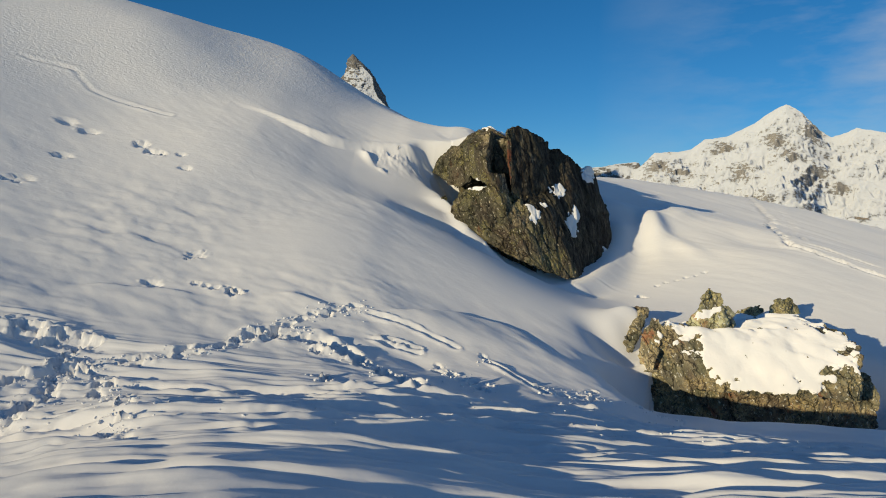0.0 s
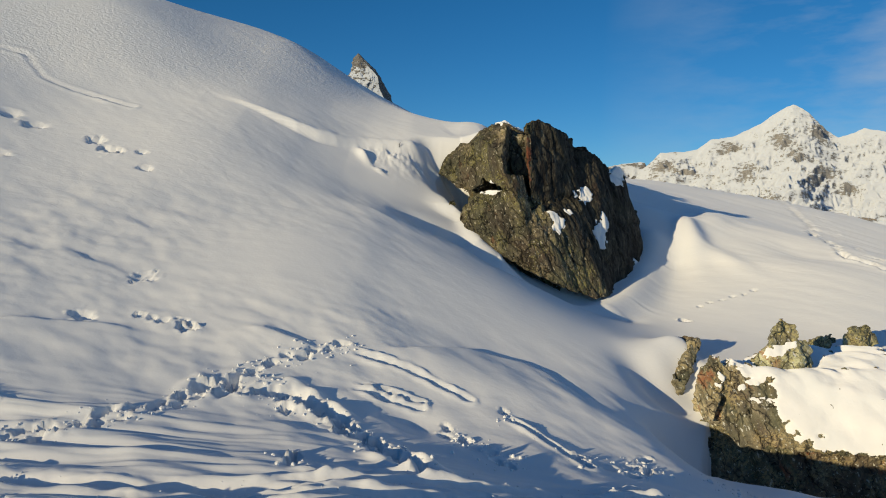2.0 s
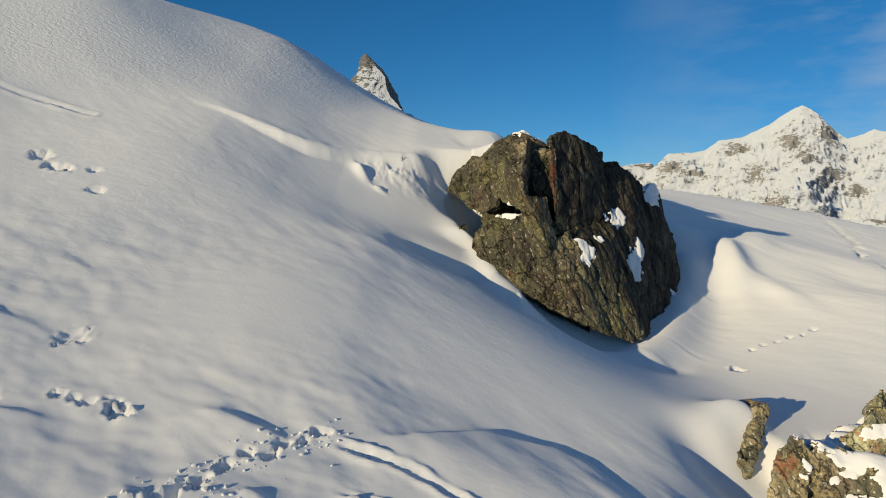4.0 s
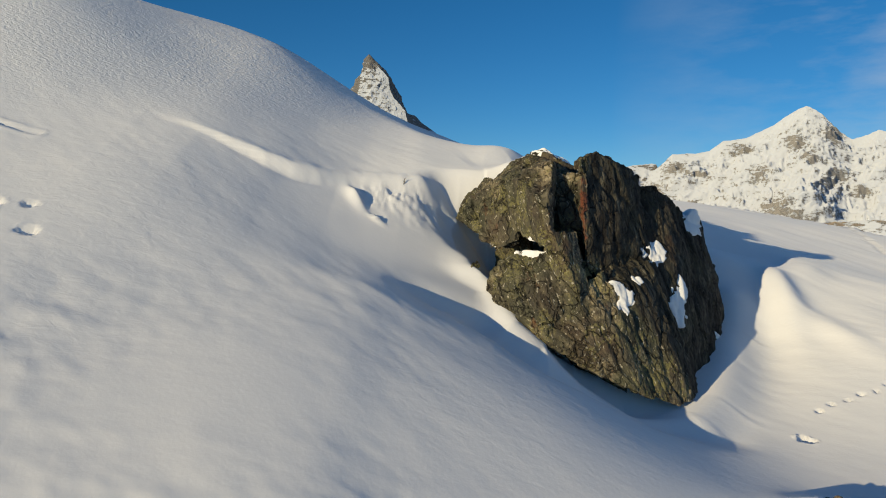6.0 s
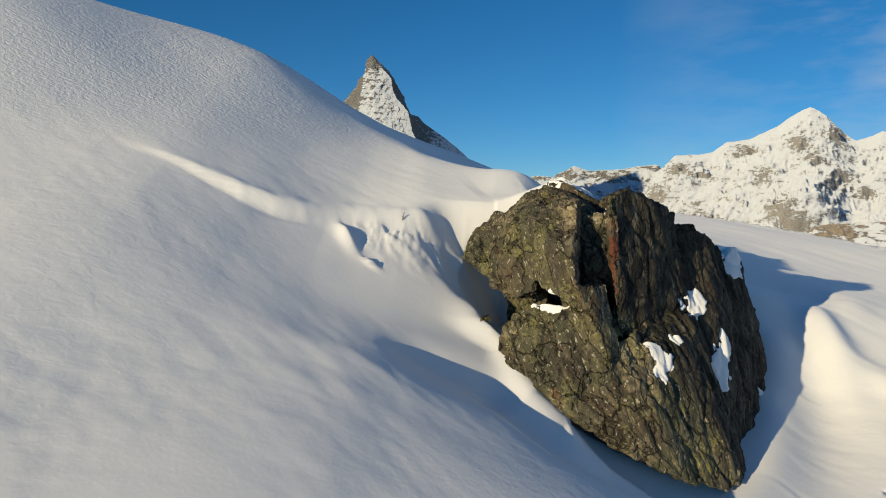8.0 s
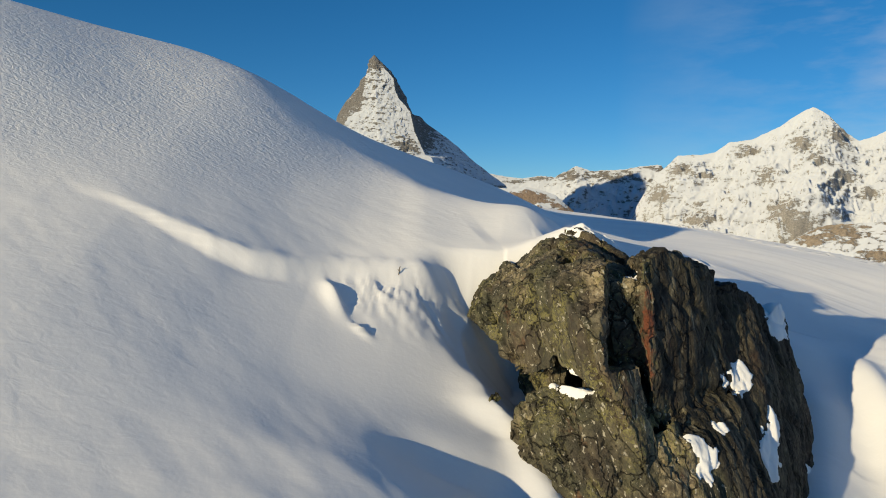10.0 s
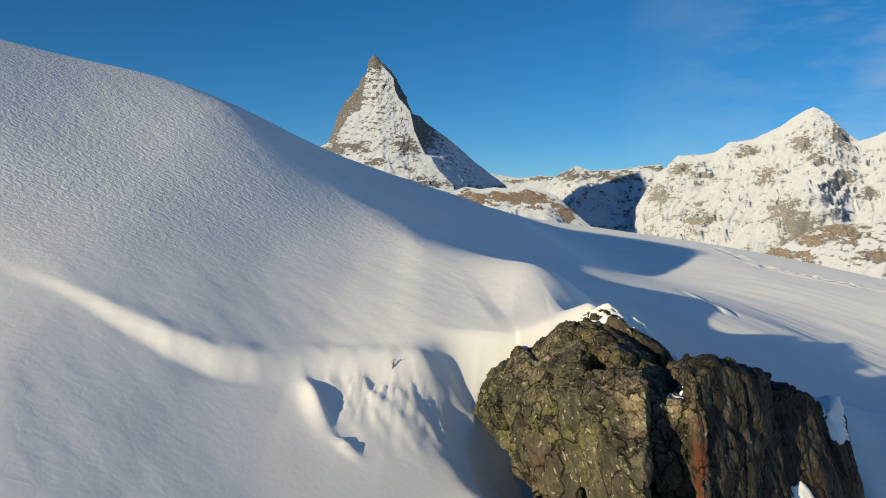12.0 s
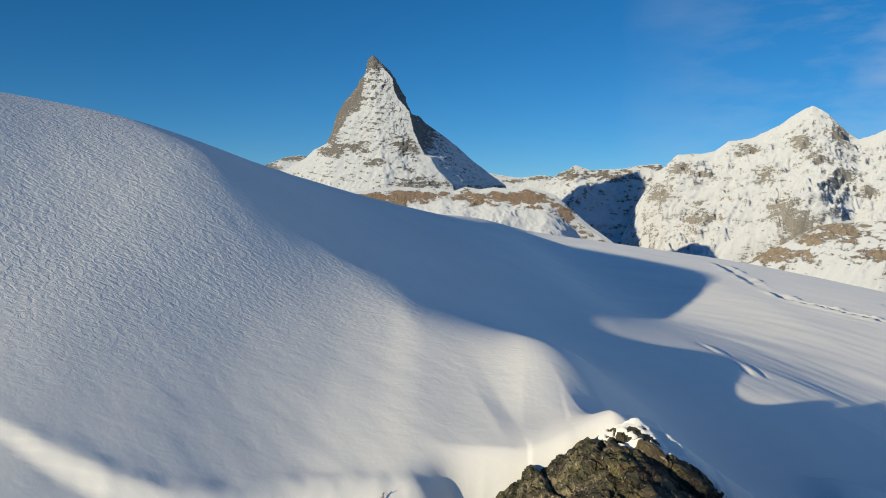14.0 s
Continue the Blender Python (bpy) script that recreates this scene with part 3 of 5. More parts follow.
def sheet():
    X, Y = np.meshgrid(GX, GY)
    wx, wy = weights(XS, eased(GX, -40, 40, 40)), weights(YS, eased(GY, -5, 85, 60))
    Z = wy @ HEIGHTS @ wx.T + valley(X, Y)
    a, b = np.searchsorted(GX, [-60, 70])
    c, d = np.searchsorted(GY, [-30, 120])
    Z[c:d, a:b] += ground_shape(X[c:d, a:b], Y[c:d, a:b]) + undulation(X[c:d, a:b], Y[c:d, a:b]) + wind_edges(X[c:d, a:b], Y[c:d, a:b])
    # the wind lip: raised snow behind its edge, a bright little wall in front
    a, b = np.searchsorted(GX, [-9.5, 2.4])
    c, d = np.searchsorted(GY, [20, 36])
    x, y = X[c:d, a:b], Y[c:d, a:b]
    cx = np.linspace(-9.5, 2.4, 100)
    cy, cz = (weights(CREST[:, 0], cx) @ CREST[:, k] for k in (1, 2))
    i, j = np.searchsorted(GX, cx) - 1, np.searchsorted(GY, cy) - 1
    raise_by = np.convolve(np.pad(cz - Z[j, i], 6, "edge"), np.hanning(15)[1:-1] / np.hanning(15).sum(), "valid")
    raise_by = raise_by * smooth(-9.5, -4.5, cx) * smooth(2.4, 0.4, cx)
    ahead = (np.interp(x, cx, cy) - y) * 0.92
    raised = np.interp(x, cx, raise_by)
    worn = ahead + (0.05 + 0.09 * smooth(-3.4, -2.2, x)) * fbm(x * 1.2, y * 1.2, 0, 3, 15) * smooth(-7, -5, x)
    wall = np.interp(x, [-7.8, -6.4, -5.4, -4.4, -3.5, -2.6, -1.6, 0, 0.8], [0, 0.09, 0.20, 0.29, 0.34, 0.40, 0.40, 0.36, 0])
    wide = np.interp(x, [-7.4, -6.6, -5.4, -4.3, -3.4, -2.6, -1.2, 0], [0.3, 0.10, 0.13, 0.18, 0.42, 0.9, 0.95, 0.6])
    back = np.clip(1 + ahead / 7.0, 0, 1)
    lift = raised * np.where(ahead < 0, back * back * (2 - back), np.exp(-np.maximum(ahead - wide, 0) / 4.0) * smooth(6, 3, ahead))
    lift -= wall * smooth(0, 1, worn / wide) * np.exp(-np.maximum(ahead - wide, 0) / np.interp(x, [-8.0, -6.0, -4.0, -2.5], [3.5, 4.5, 5.0, 5.0])) * smooth(6, 3, ahead)
    lift += 0.022 * np.exp(-((worn + 0.05) / 0.14) ** 2) * smooth(-6.5, -5, x) * (1 + 0.8 * perlin(x * 3.5, y * 3.5, 0, 19)) * smooth(0.6, -0.2, x)
    Z[c:d, a:b] += lift
    # below the lip the snow lies in one even slope, broken only by rubble
    even = 4.82 - 0.46 * (x + 1.78) + 0.53 * (y - 27.2) + 0.02 * fbm(x * 0.7, y * 0.7, 0, 2, 29) + np.interp(x, [-3.2, -2.4, -1.7, -0.5], [0.05, 0.22, 0.42, 0.5]) * np.exp(-np.maximum(ahead, 0))
    even = even + 0.26 * (ridged(x * 1.9 + 0.9 * y, y * 1.3 - 0.4 * x, 0, 5, 79, 0.55) - 0.5) * smooth(-3.0, -2.2, x) * smooth(0.3, -0.3, x) * np.exp(-((ahead - 0.35) / 0.45) ** 2)
    over = smooth(-5.6, -2.6, x) * smooth(23.0, 25.6, y) * smooth(0.0, 0.3, ahead - 0.6 * np.minimum(wide, 0.15)) * smooth(2.2, 1.0, x)
    Z[c:d, a:b] += over * (even - Z[c:d, a:b]) + rubble(x, y)
    # the scoop that the wind keeps clear round the great boulder
    a, b = np.searchsorted(GX, [-4, 18])
    c, d = np.searchsorted(GY, [19, 33])
    Z[c:d, a:b] -= 1.2 * bump(X[c:d, a:b], Y[c:d, a:b], 1.75, 26.9, 0.9, 1.6)
    dist, run = along(X[c:d, a:b], Y[c:d, a:b], [p[:2] for p in CONTACT])
    runs = np.concatenate([[0], np.cumsum([math.dist(p[:2], q[:2]) for p, q in zip(CONTACT, CONTACT[1:])])])
    edge = np.interp(run, [0, 0.8, 2.6, 3.4, 4.4, 7, 10, 14], [0.25, 0.62, 0.62, 0.25, 0.35, 0.5, 0.7, 0.9])
    near = np.exp(-(np.maximum(dist - np.interp(run, [0.6, 1.5, 2.6, 3.4], [0.02, 0.15, 0.15, 0.02]), 0) / edge) ** 2) * smooth(0, 0.8, run)
    Z[c:d, a:b] += near * (np.interp(run, runs, [p[2] for p in CONTACT]) - Z[c:d, a:b])
    Z[c:d, a:b] -= np.interp(run, [4.0, 4.8, 6, 8, 9.5], [0, 0.28, 0.38, 0.15, 0]) * np.exp(-((dist - 0.85) / 0.40) ** 2)
    # the bowl under the wing, falling away from its sunlit rim
    x, y = X[c:d, a:b], Y[c:d, a:b]
    s = x - np.interp(y, RIM[:, 1], RIM[:, 0]) + 0.07 * perlin(x * 1.7, y * 2.6, 0, 27)
    rim = np.interp(y, RIM[:, 1], RIM[:, 2])
    bowl = rim + (2.85 + 0.1 * (y - 25.65) - rim) * np.clip(s / 0.9, 0, 1) ** 0.85 - 0.42 * np.minimum(s, 0)
    hold = np.exp(-(np.minimum(s, 0) / 0.5) ** 2) * smooth(2.6, 2.0, x) * smooth(25.3, 25.55, y) * smooth(28.5, 28.1, y)
    Z[c:d, a:b] += hold * (bowl - Z[c:d, a:b])
    Z[c:d, a:b] += settled(X[c:d, a:b], Y[c:d, a:b], Z[c:d, a:b], LEE, 1.5) * smooth(6.0, 7.0, X[c:d, a:b])
    e, f = np.searchsorted(GX, [2.5, 16])
    g, k = np.searchsorted(GY, [14, 22])
    dist, run = along(X[g:k, e:f], Y[g:k, e:f], [p[:2] for p in PIT])
    runs = np.concatenate([[0], np.cumsum([math.dist(p[:2], q[:2]) for p, q in zip(PIT, PIT[1:])])])
    near = np.exp(-(np.maximum(dist - np.interp(run, [0, 1, 2], [0.2, 0.9, 1.45]), 0) / 0.5) ** 2) * smooth(0, 0.7, run) * smooth(9.0, 7.0, run)
    Z[g:k, e:f] += near * (np.interp(run, runs, [p[2] for p in PIT]) - Z[g:k, e:f])
    Z[g:k, e:f] += settled(X[g:k, e:f], Y[g:k, e:f], Z[g:k, e:f], BANK, 0.6) * smooth(5.9, 5.4, X[g:k, e:f])
    dist, run = along(X[c:d, a:b], Y[c:d, a:b], [p[:2] for p in BACK])
    runs = np.concatenate([[0], np.cumsum([math.dist(p[:2], q[:2]) for p, q in zip(BACK, BACK[1:])])])
    near = np.exp(-(dist / 1.1) ** 2) * smooth(-0.4, 1.0, run) * smooth(28.0, 28.5, Y[c:d, a:b])
    Z[c:d, a:b] += near * (np.interp(run, runs, [p[2] for p in BACK]) - Z[c:d, a:b])
    return X, Y, Z


def carve(X, Y, Z):
    trodden = np.zeros(Z.shape)
    for line, width, depth in GROOVES:
        a, b = np.searchsorted(GX, [min(p[0] for p in line) - 0.6, max(p[0] for p in line) + 0.6])
        c, d = np.searchsorted(GY, [min(p[1] for p in line) - 0.6, max(p[1] for p in line) + 0.6])
        x, y = X[c:d, a:b], Y[c:d, a:b]
        dist, run = along(x, y, line)
        dist = dist + 0.04 * perlin(x * 2.3, y * 2.3, 0, 9) + 0.03 * perlin(x * 7, y * 7, 0, 10)
        fade = smooth(0, 0.5, run) * np.clip(0.55 + 1.5 * perlin(run * 0.9, width * 70, 0, 3), 0.6 if line[0][0] < -10 else 0.05, 1.2)
        Z[c:d, a:b] += fade * (0.7 * depth * np.exp(-((dist - width * 1.6) / (width * 0.7)) ** 2) * (1 + perlin(x * 3.1, y * 3.1, 0, 8)) - depth * smooth(width * 1.15, width * 0.5, dist))
    for x0, y0, ra, rb, depth, ang in placed_prints():
        R = 3 * ra
        a, b = np.searchsorted(GX, [x0 - R, x0 + R])
        c, d = np.searchsorted(GY, [y0 - R, y0 + R])
        if a == b or c == d:
            continue
        x, y = X[c:d, a:b] - x0, Y[c:d, a:b] - y0
        u, v = x * math.cos(ang) + y * math.sin(ang), -x * math.sin(ang) + y * math.cos(ang)
        lumps = perlin((x + x0) * 5, (y + y0) * 5, 0, 13)
        r = np.sqrt((u / ra) ** 2 + (v / rb) ** 2) + 0.75 * lumps + 0.45 * perlin((x + x0) * 11, (y + y0) * 11, 0, 12)
        trodden[c:d, a:b] = np.maximum(trodden[c:d, a:b], np.exp(-(np.maximum(r - 0.7, 0) / 0.7) ** 2) * min(depth / 0.12, 1))
        Z[c:d, a:b] += 0.4 * depth * np.exp(-((r - 1.3) / 0.25) ** 2) * np.clip(0.1 + 1.5 * perlin((x + x0) * 6.5, (y + y0) * 6.5, 0, 14), 0, 1.4) - 1.1 * depth * smooth(1.1, 0.85, r) * (1 + 0.6 * perlin((x + x0) * 8, (y + y0) * 8, 0, 15))
    # the crust breaks into small tilted plates where it is trodden
    at = np.nonzero(trodden > 0.06)
    p = np.stack([X[at], Y[at] * 0.8, np.zeros(len(at[0]))], -1)
    for size, tilt in ((0.26, 0.26), (0.12, 0.42)):
        d1, d2, vec, turn = cells(p, size, 83)
        Z[at] += trodden[at] * (tilt * (vec[:, 0] * turn[:, 0] + vec[:, 1] * turn[:, 1]) + 0.10 * size * turn[:, 2])
    return Z


def grid_mesh(name, X, Y, Z, mat, smooth_shade=True):
    rows, cols = X.shape
    me = bpy.data.meshes.new(name)
    ids = np.arange(rows * cols, dtype=np.int32).reshape(rows, cols)
    quads = np.stack([ids[:-1, :-1], ids[:-1, 1:], ids[1:, 1:], ids[1:, :-1]], -1).reshape(-1, 4)
    me.vertices.add(rows * cols)
    me.vertices.foreach_set("co", np.stack([X, Y, Z], -1).astype(np.float32).ravel())
    me.loops.add(quads.size)
    me.loops.foreach_set("vertex_index", quads.ravel())
    me.polygons.add(len(quads))
    me.polygons.foreach_set("loop_start", np.arange(0, quads.size, 4, dtype=np.int32))
    me.polygons.foreach_set("loop_total", np.full(len(quads), 4, np.int32))
    me.polygons.foreach_set("use_smooth", np.full(len(quads), smooth_shade))
    me.materials.append(mat)
    me.update(calc_edges=True)
    return me


SX, SY, SZ = sheet()
SZ = carve(SX, SY, SZ)
ground = tagged(new("ground", grid_mesh("ground", SX, SY, SZ, snow)), "wind-worked white snow slope with boot prints and ski tracks", "snow", kind="structure")


def ground_at(x, y):
    """The snow's height at one place."""
    i, j = np.searchsorted(GX, x) - 1, np.searchsorted(GY, y) - 1
    u, v = (x - GX[i]) / (GX[i + 1] - GX[i]), (y - GY[j]) / (GY[j + 1] - GY[j])
    return float((SZ[j, i] * (1 - u) + SZ[j, i + 1] * u) * (1 - v) + (SZ[j + 1, i] * (1 - u) + SZ[j + 1, i + 1] * u) * v)


def snow_clumps():
    """Lumps of broken snow thrown up beside the boot tracks, and under the lip."""
    rnd = random.Random(12)
    spots = []
    for line, pace, width, depth, side in TRAILS:
        if line[0][0] > 10:
            continue
        for (ax, ay), (bx, by) in zip(line, line[1:]):
            ln = math.hypot(bx - ax, by - ay)
            for _ in range(int(ln * 60)):
                t, off = rnd.random(), rnd.gauss(0, 0.17)
                spots.append((ax + (bx - ax) * t - off * (by - ay) / ln, ay + (by - ay) * t + off * (bx - ax) / ln, 0.008 + 0.032 * rnd.random() ** 3))
    for line, width, depth in GROOVES[8:15]:
        for (ax, ay), (bx, by) in zip(line, line[1:]):
            for _ in range(int(math.hypot(bx - ax, by - ay) * 6)):
                t = rnd.random()
                spots.append((ax + (bx - ax) * t + rnd.gauss(0, 0.1), ay + (by - ay) * t + rnd.gauss(0, 0.12), 0.008 + 0.018 * rnd.random() ** 2))
    for _ in range(50):
        spots.append((rnd.gauss(4.6, 0.35), rnd.gauss(15.2, 0.25), 0.01 + 0.03 * rnd.random() ** 2))
    ball = bmesh.new()
    bmesh.ops.create_icosphere(ball, subdivisions=1, radius=1.0)
    base = np.array([v.co for v in ball.verts])
    faces = np.array([[v.index for v in f.verts] for f in ball.faces])
    ball.free()
    shake = np.random.default_rng(8)
    verts, tris = [], []
    for k, (x, y, r) in enumerate(spots):
        shape = base * shake.uniform(0.65, 1.25, (len(base), 1)) * shake.uniform(0.7, 1.3, 3) * (r, r, r * 0.8)
        verts.append(shape + (x, y, ground_at(x, y) + r * 0.35))
        tris.append(faces + k * len(base))
    me = bpy.data.meshes.new("snow_clumps")
    me.from_pydata(np.concatenate(verts).tolist(), [], np.concatenate(tris).tolist())
    me.materials.append(drift_snow)
    return tagged(new("snow_clumps", me), "small broken lumps of snow along the boot tracks", "snow", kind="stuff")


snow_clumps()


# ---- mountains ----
EYE = np.array([0.0, 18.0, 9.2])


def seen_at(x, z, y, ref):
    """A place on the far ridge, moved along the line of sight from depth ref to depth y."""
    k = (y - EYE[1]) / (ref - EYE[1])
    return (x * k, y, EYE[2] + (z - EYE[2]) * k)


def with_bare(me, bare):
    """Stores how far each place is bare of snow."""
    at = me.attributes.new("bare", "FLOAT", "POINT")
    at.data.foreach_set("value", bare.astype(np.float32).ravel())
    return me


def outcrops(x, z, spots):
    """How far bare rock shows at (x, height), both taken at the range's own depth; a spot is x, height, half width, half height."""
    total = np.zeros(x.shape)
    wx, wz = x + 16 * fbm(x / 45, z / 45, 0, 3, 161), z + 12 * fbm(x / 45, z / 45, 5.5, 3, 162)
    for cx, cz, rx, rz in spots:
        total = np.maximum(total, np.exp(-((wx - cx) / rx) ** 2 - ((wz - cz) / rz) ** 2))
    return total


def pyramid_peak():
    """A steep four-sided rock peak: ridges from the top, each (x, height, depth), and faces lofted between them."""
    ref = 3200
    ridges = [
        [(-394, 693, 2900), (-414, 671, 2904), (-416, 644, 2907), (-423, 608, 2911), (-452, 586, 2914), (-456, 562, 2916), (-492, 518, 2920), (-517, 489, 2922), (-549, 435, 2926), (-573, 354, 2932), (-598, 310, 2936), (-648, 285, 2940), (-683, 251, 2944), (-790, 190, 2950), (-980, -260, 2960)],
        [(-393, 693, 2900), (-408, 640, 2888), (-418, 608, 2880), (-423, 567, 2868), (-433, 494, 2850), (-445, 455, 2840), (-499, 421, 2835), (-539, 347, 2805), (-552, 300, 2780), (-565, 200, 2700), (-600, -260, 2300)],
        [(-392, 693, 2899), (-385, 600, 2850), (-380, 460, 2785), (-365, 330, 2700), (-350, 230, 2610), (-340, 100, 2490), (-330, -260, 2190)],
        [(-391, 693, 2900), (-369, 659, 2885), (-335, 623, 2870), (-308, 591, 2850), (-300, 543, 2833), (-285, 507, 2815), (-246, 465, 2792), (-233, 446, 2785), (-216, 368, 2745), (-181, 288, 2700), (-168, 263, 2690), (-144, 254, 2680), (-109, 195, 2620), (-45, 132, 2580), (60, -260, 2350)],
        [(-389, 693, 2902), (-350, 652, 2915), (-315, 616, 2925), (-278, 555, 2935), (-251, 514, 2940), (-246, 482, 2945), (-231, 446, 2950), (-221, 437, 2960), (-192, 431, 2965), (-160, 397, 2968), (-81, 342, 2975), (-31, 303, 2979), (53, 230, 2985), (117, 182, 2989), (184, 133, 2992), (330, -260, 3000)],
        [(-392, 693, 2903), (-380, 585, 3030), (-345, 430, 3180), (-330, 300, 3300), (-350, -260, 3600)],
    ]
    level = np.concatenate([np.linspace(693, 130, 240), np.linspace(126, -260, 50)])
    lines = []
    for r in ridges:
        rx, rz, ry = np.array(r, float).T
        lines.append(np.stack([np.interp(-level, -rz, rx), level, np.interp(-level, -rz, ry)], -1))
    lines.append(lines[0])
    P = np.array(lines)
    around = np.concatenate([np.linspace(k, k + 1, m, endpoint=False) for k, m in enumerate((56, 72, 72, 84, 12, 12))] + [[6.0]])
    j = np.minimum(around.astype(int), 5)
    g = (around - j)[:, None, None]
    R = P[j] * (1 - g) + P[j + 1] * g
    V = np.stack(seen_at(R[..., 0], R[..., 1], R[..., 2], ref), -1)
    out = V - V.mean(0, keepdims=True)
    out[..., 2] = 0.25 * np.linalg.norm(out[..., :2], axis=-1)
    out /= np.maximum(np.linalg.norm(out, axis=-1, keepdims=True), 1e-6)
    A = np.repeat(around[:, None], len(level), 1)
    x, y, z = V[..., 0], V[..., 1], V[..., 2]
    tilted = z + 0.25 * x + 14 * perlin(x / 60, y / 60, z / 60, 44)
    lift = 13 * (ridged(x / 75, y / 75, z / 210, 6, 41, 0.6) - 0.5) + 5 * fbm(x / 16, y / 16, z / 24, 4, 47)
    lift += 3.0 * np.abs((tilted / 26) % 1 * 2 - 1) + 1.4 * np.abs((tilted / 9) % 1 * 2 - 1)
    edge = np.minimum.reduce([np.abs(A - k) for k in (0, 3, 4, 6)])
    lift *= (0.3 + 0.7 * smooth(0, 0.35, edge)) * smooth(695, 660, R[..., 1])
    V = V + out * lift[..., None]
    V[-1] = V[0]
    wob = A + 0.10 * fbm(R[..., 0] / 40, R[..., 1] / 40, 0, 4, 91)
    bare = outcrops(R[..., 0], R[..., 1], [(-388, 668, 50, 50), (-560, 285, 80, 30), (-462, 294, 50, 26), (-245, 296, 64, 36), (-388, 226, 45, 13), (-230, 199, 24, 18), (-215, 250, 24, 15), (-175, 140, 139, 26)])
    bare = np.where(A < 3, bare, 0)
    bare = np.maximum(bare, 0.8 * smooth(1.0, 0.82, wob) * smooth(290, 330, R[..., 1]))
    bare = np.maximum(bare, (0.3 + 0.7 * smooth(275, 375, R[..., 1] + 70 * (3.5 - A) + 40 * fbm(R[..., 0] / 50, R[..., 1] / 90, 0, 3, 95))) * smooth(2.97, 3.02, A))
    mat = alpine_material("peak_rock_and_snow", (0.085, 0.082, 0.08), (0.28, 0.265, 0.25), 0.6, 0.42, 0.6, 1.25, 8)
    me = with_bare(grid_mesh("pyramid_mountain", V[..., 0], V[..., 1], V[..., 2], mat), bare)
    return tagged(new("pyramid_mountain", me), "steep pyramid-shaped rock peak with a snow-covered face", "mountain")


def mountain_range(name, crest, ref, y0, front, back, drop, mat, label, seed, spur=120.0, size=420.0, step=9.0, lean=0.0, fray=12.0, cliff=0.0, rows=170, shelf=0.0, spots=(), band=0.0):
    """A range: a crest in (x, height) as seen at depth ref, standing at depth y0, with spurs and shelves that run down to the valley towards the camera."""
    cx, _, cz = np.array([seen_at(a, b, y0, ref) for a, b in crest]).T
    x = np.arange(cx[0], cx[-1] + step, step)
    v = np.concatenate([np.linspace(-back, 0, 14)[:-1], np.linspace(0, 1, rows) ** 1.25 * front])
    X, V = np.meshgrid(x, v)
    top = np.interp(X, cx, cz)
    t = np.clip(V / front, 0, 1)
    reach = max(int(220 / step), 1)
    even = np.convolve(np.pad(np.interp(x, cx, cz), reach, "edge"), np.hanning(2 * reach + 1) / np.hanning(2 * reach + 1).sum(), "valid")
    top = top + (even[None, :] - top) * smooth(0.02, 0.35, t)
    Yw = y0 - V
    k = (Yw - EYE[1]) / (y0 - EYE[1])
    wx, wy = X + 60 * perlin(X / 260, Yw / 260, 0, seed + 40), Yw + 60 * perlin(X / 260, Yw / 260, 0, seed + 41)
    ridge = ridged(wx / size + lean * V / size, wy / (size * 1.7), 0, 7, seed, 0.55)
    fine = ridged(wx / (size * 0.25) + V / size, wy / (size * 0.3), 0, 6, seed + 9, 0.6)
    Z = np.where(V < 0, top + V * 0.8, top - drop * (0.35 * t + 0.65 * t ** 0.75))
    Z += (spur * (ridge - 0.4) * smooth(0.0, 0.2, t) + spur * 0.3 * (fine - 0.5) * smooth(0, 0.06, t)) * (1 - 0.4 * t)
    if shelf:
        s = Z / shelf + 1.1 * fbm(X / 330, Yw / 330, 0, 3, seed + 21)
        Z += 0.13 * shelf * np.sin(2 * np.pi * s) * smooth(0.02, 0.12, t) + 0.05 * shelf * np.sin(2 * np.pi * 2.7 * s + 1) * smooth(0.02, 0.12, t)
    edge = t + 0.012 * fbm(X / 40, 0.5, 0, 3, seed)
    Z -= cliff * np.clip(0.85 + 0.5 * fbm(X / 130, 3.3, 0, 2, seed + 7), 0.3, 1.4) * smooth(0.02, 0.05, edge) * (1 - 0.8 * t)
    Z += fray * (ridged(X / 60, Yw / 60, 0, 4, seed + 3) - 0.6)
    bare = outcrops(X, EYE[2] + (Z - EYE[2]) / k * (ref - EYE[1]) / (y0 - EYE[1]), [(a * (y0 - EYE[1]) / (ref - EYE[1]), b, c, d) for a, b, c, d in spots])
    Z += bare * 16 * (ridged(X / 34, Yw / 34, 0, 4, seed + 31) - 0.4)
    bare = np.maximum(bare, band * smooth(0.0, 0.02, edge) * smooth(0.062, 0.04, edge + 0.03 * fbm(X / 30, V / 8, 0, 3, seed + 77)) * smooth(330, 190, X) * np.clip(0.75 + 0.9 * fbm(X / 38, 1.7, 0, 3, seed + 71), 0.0, 1.1))
    Z -= 450 * smooth(0.8, 1.0, t) ** 2
    Xw = X * np.where(V > 0, k, 1)
    return tagged(new(name, with_bare(grid_mesh(name, Xw, Yw, Z, mat), bare)), label, "mountain")


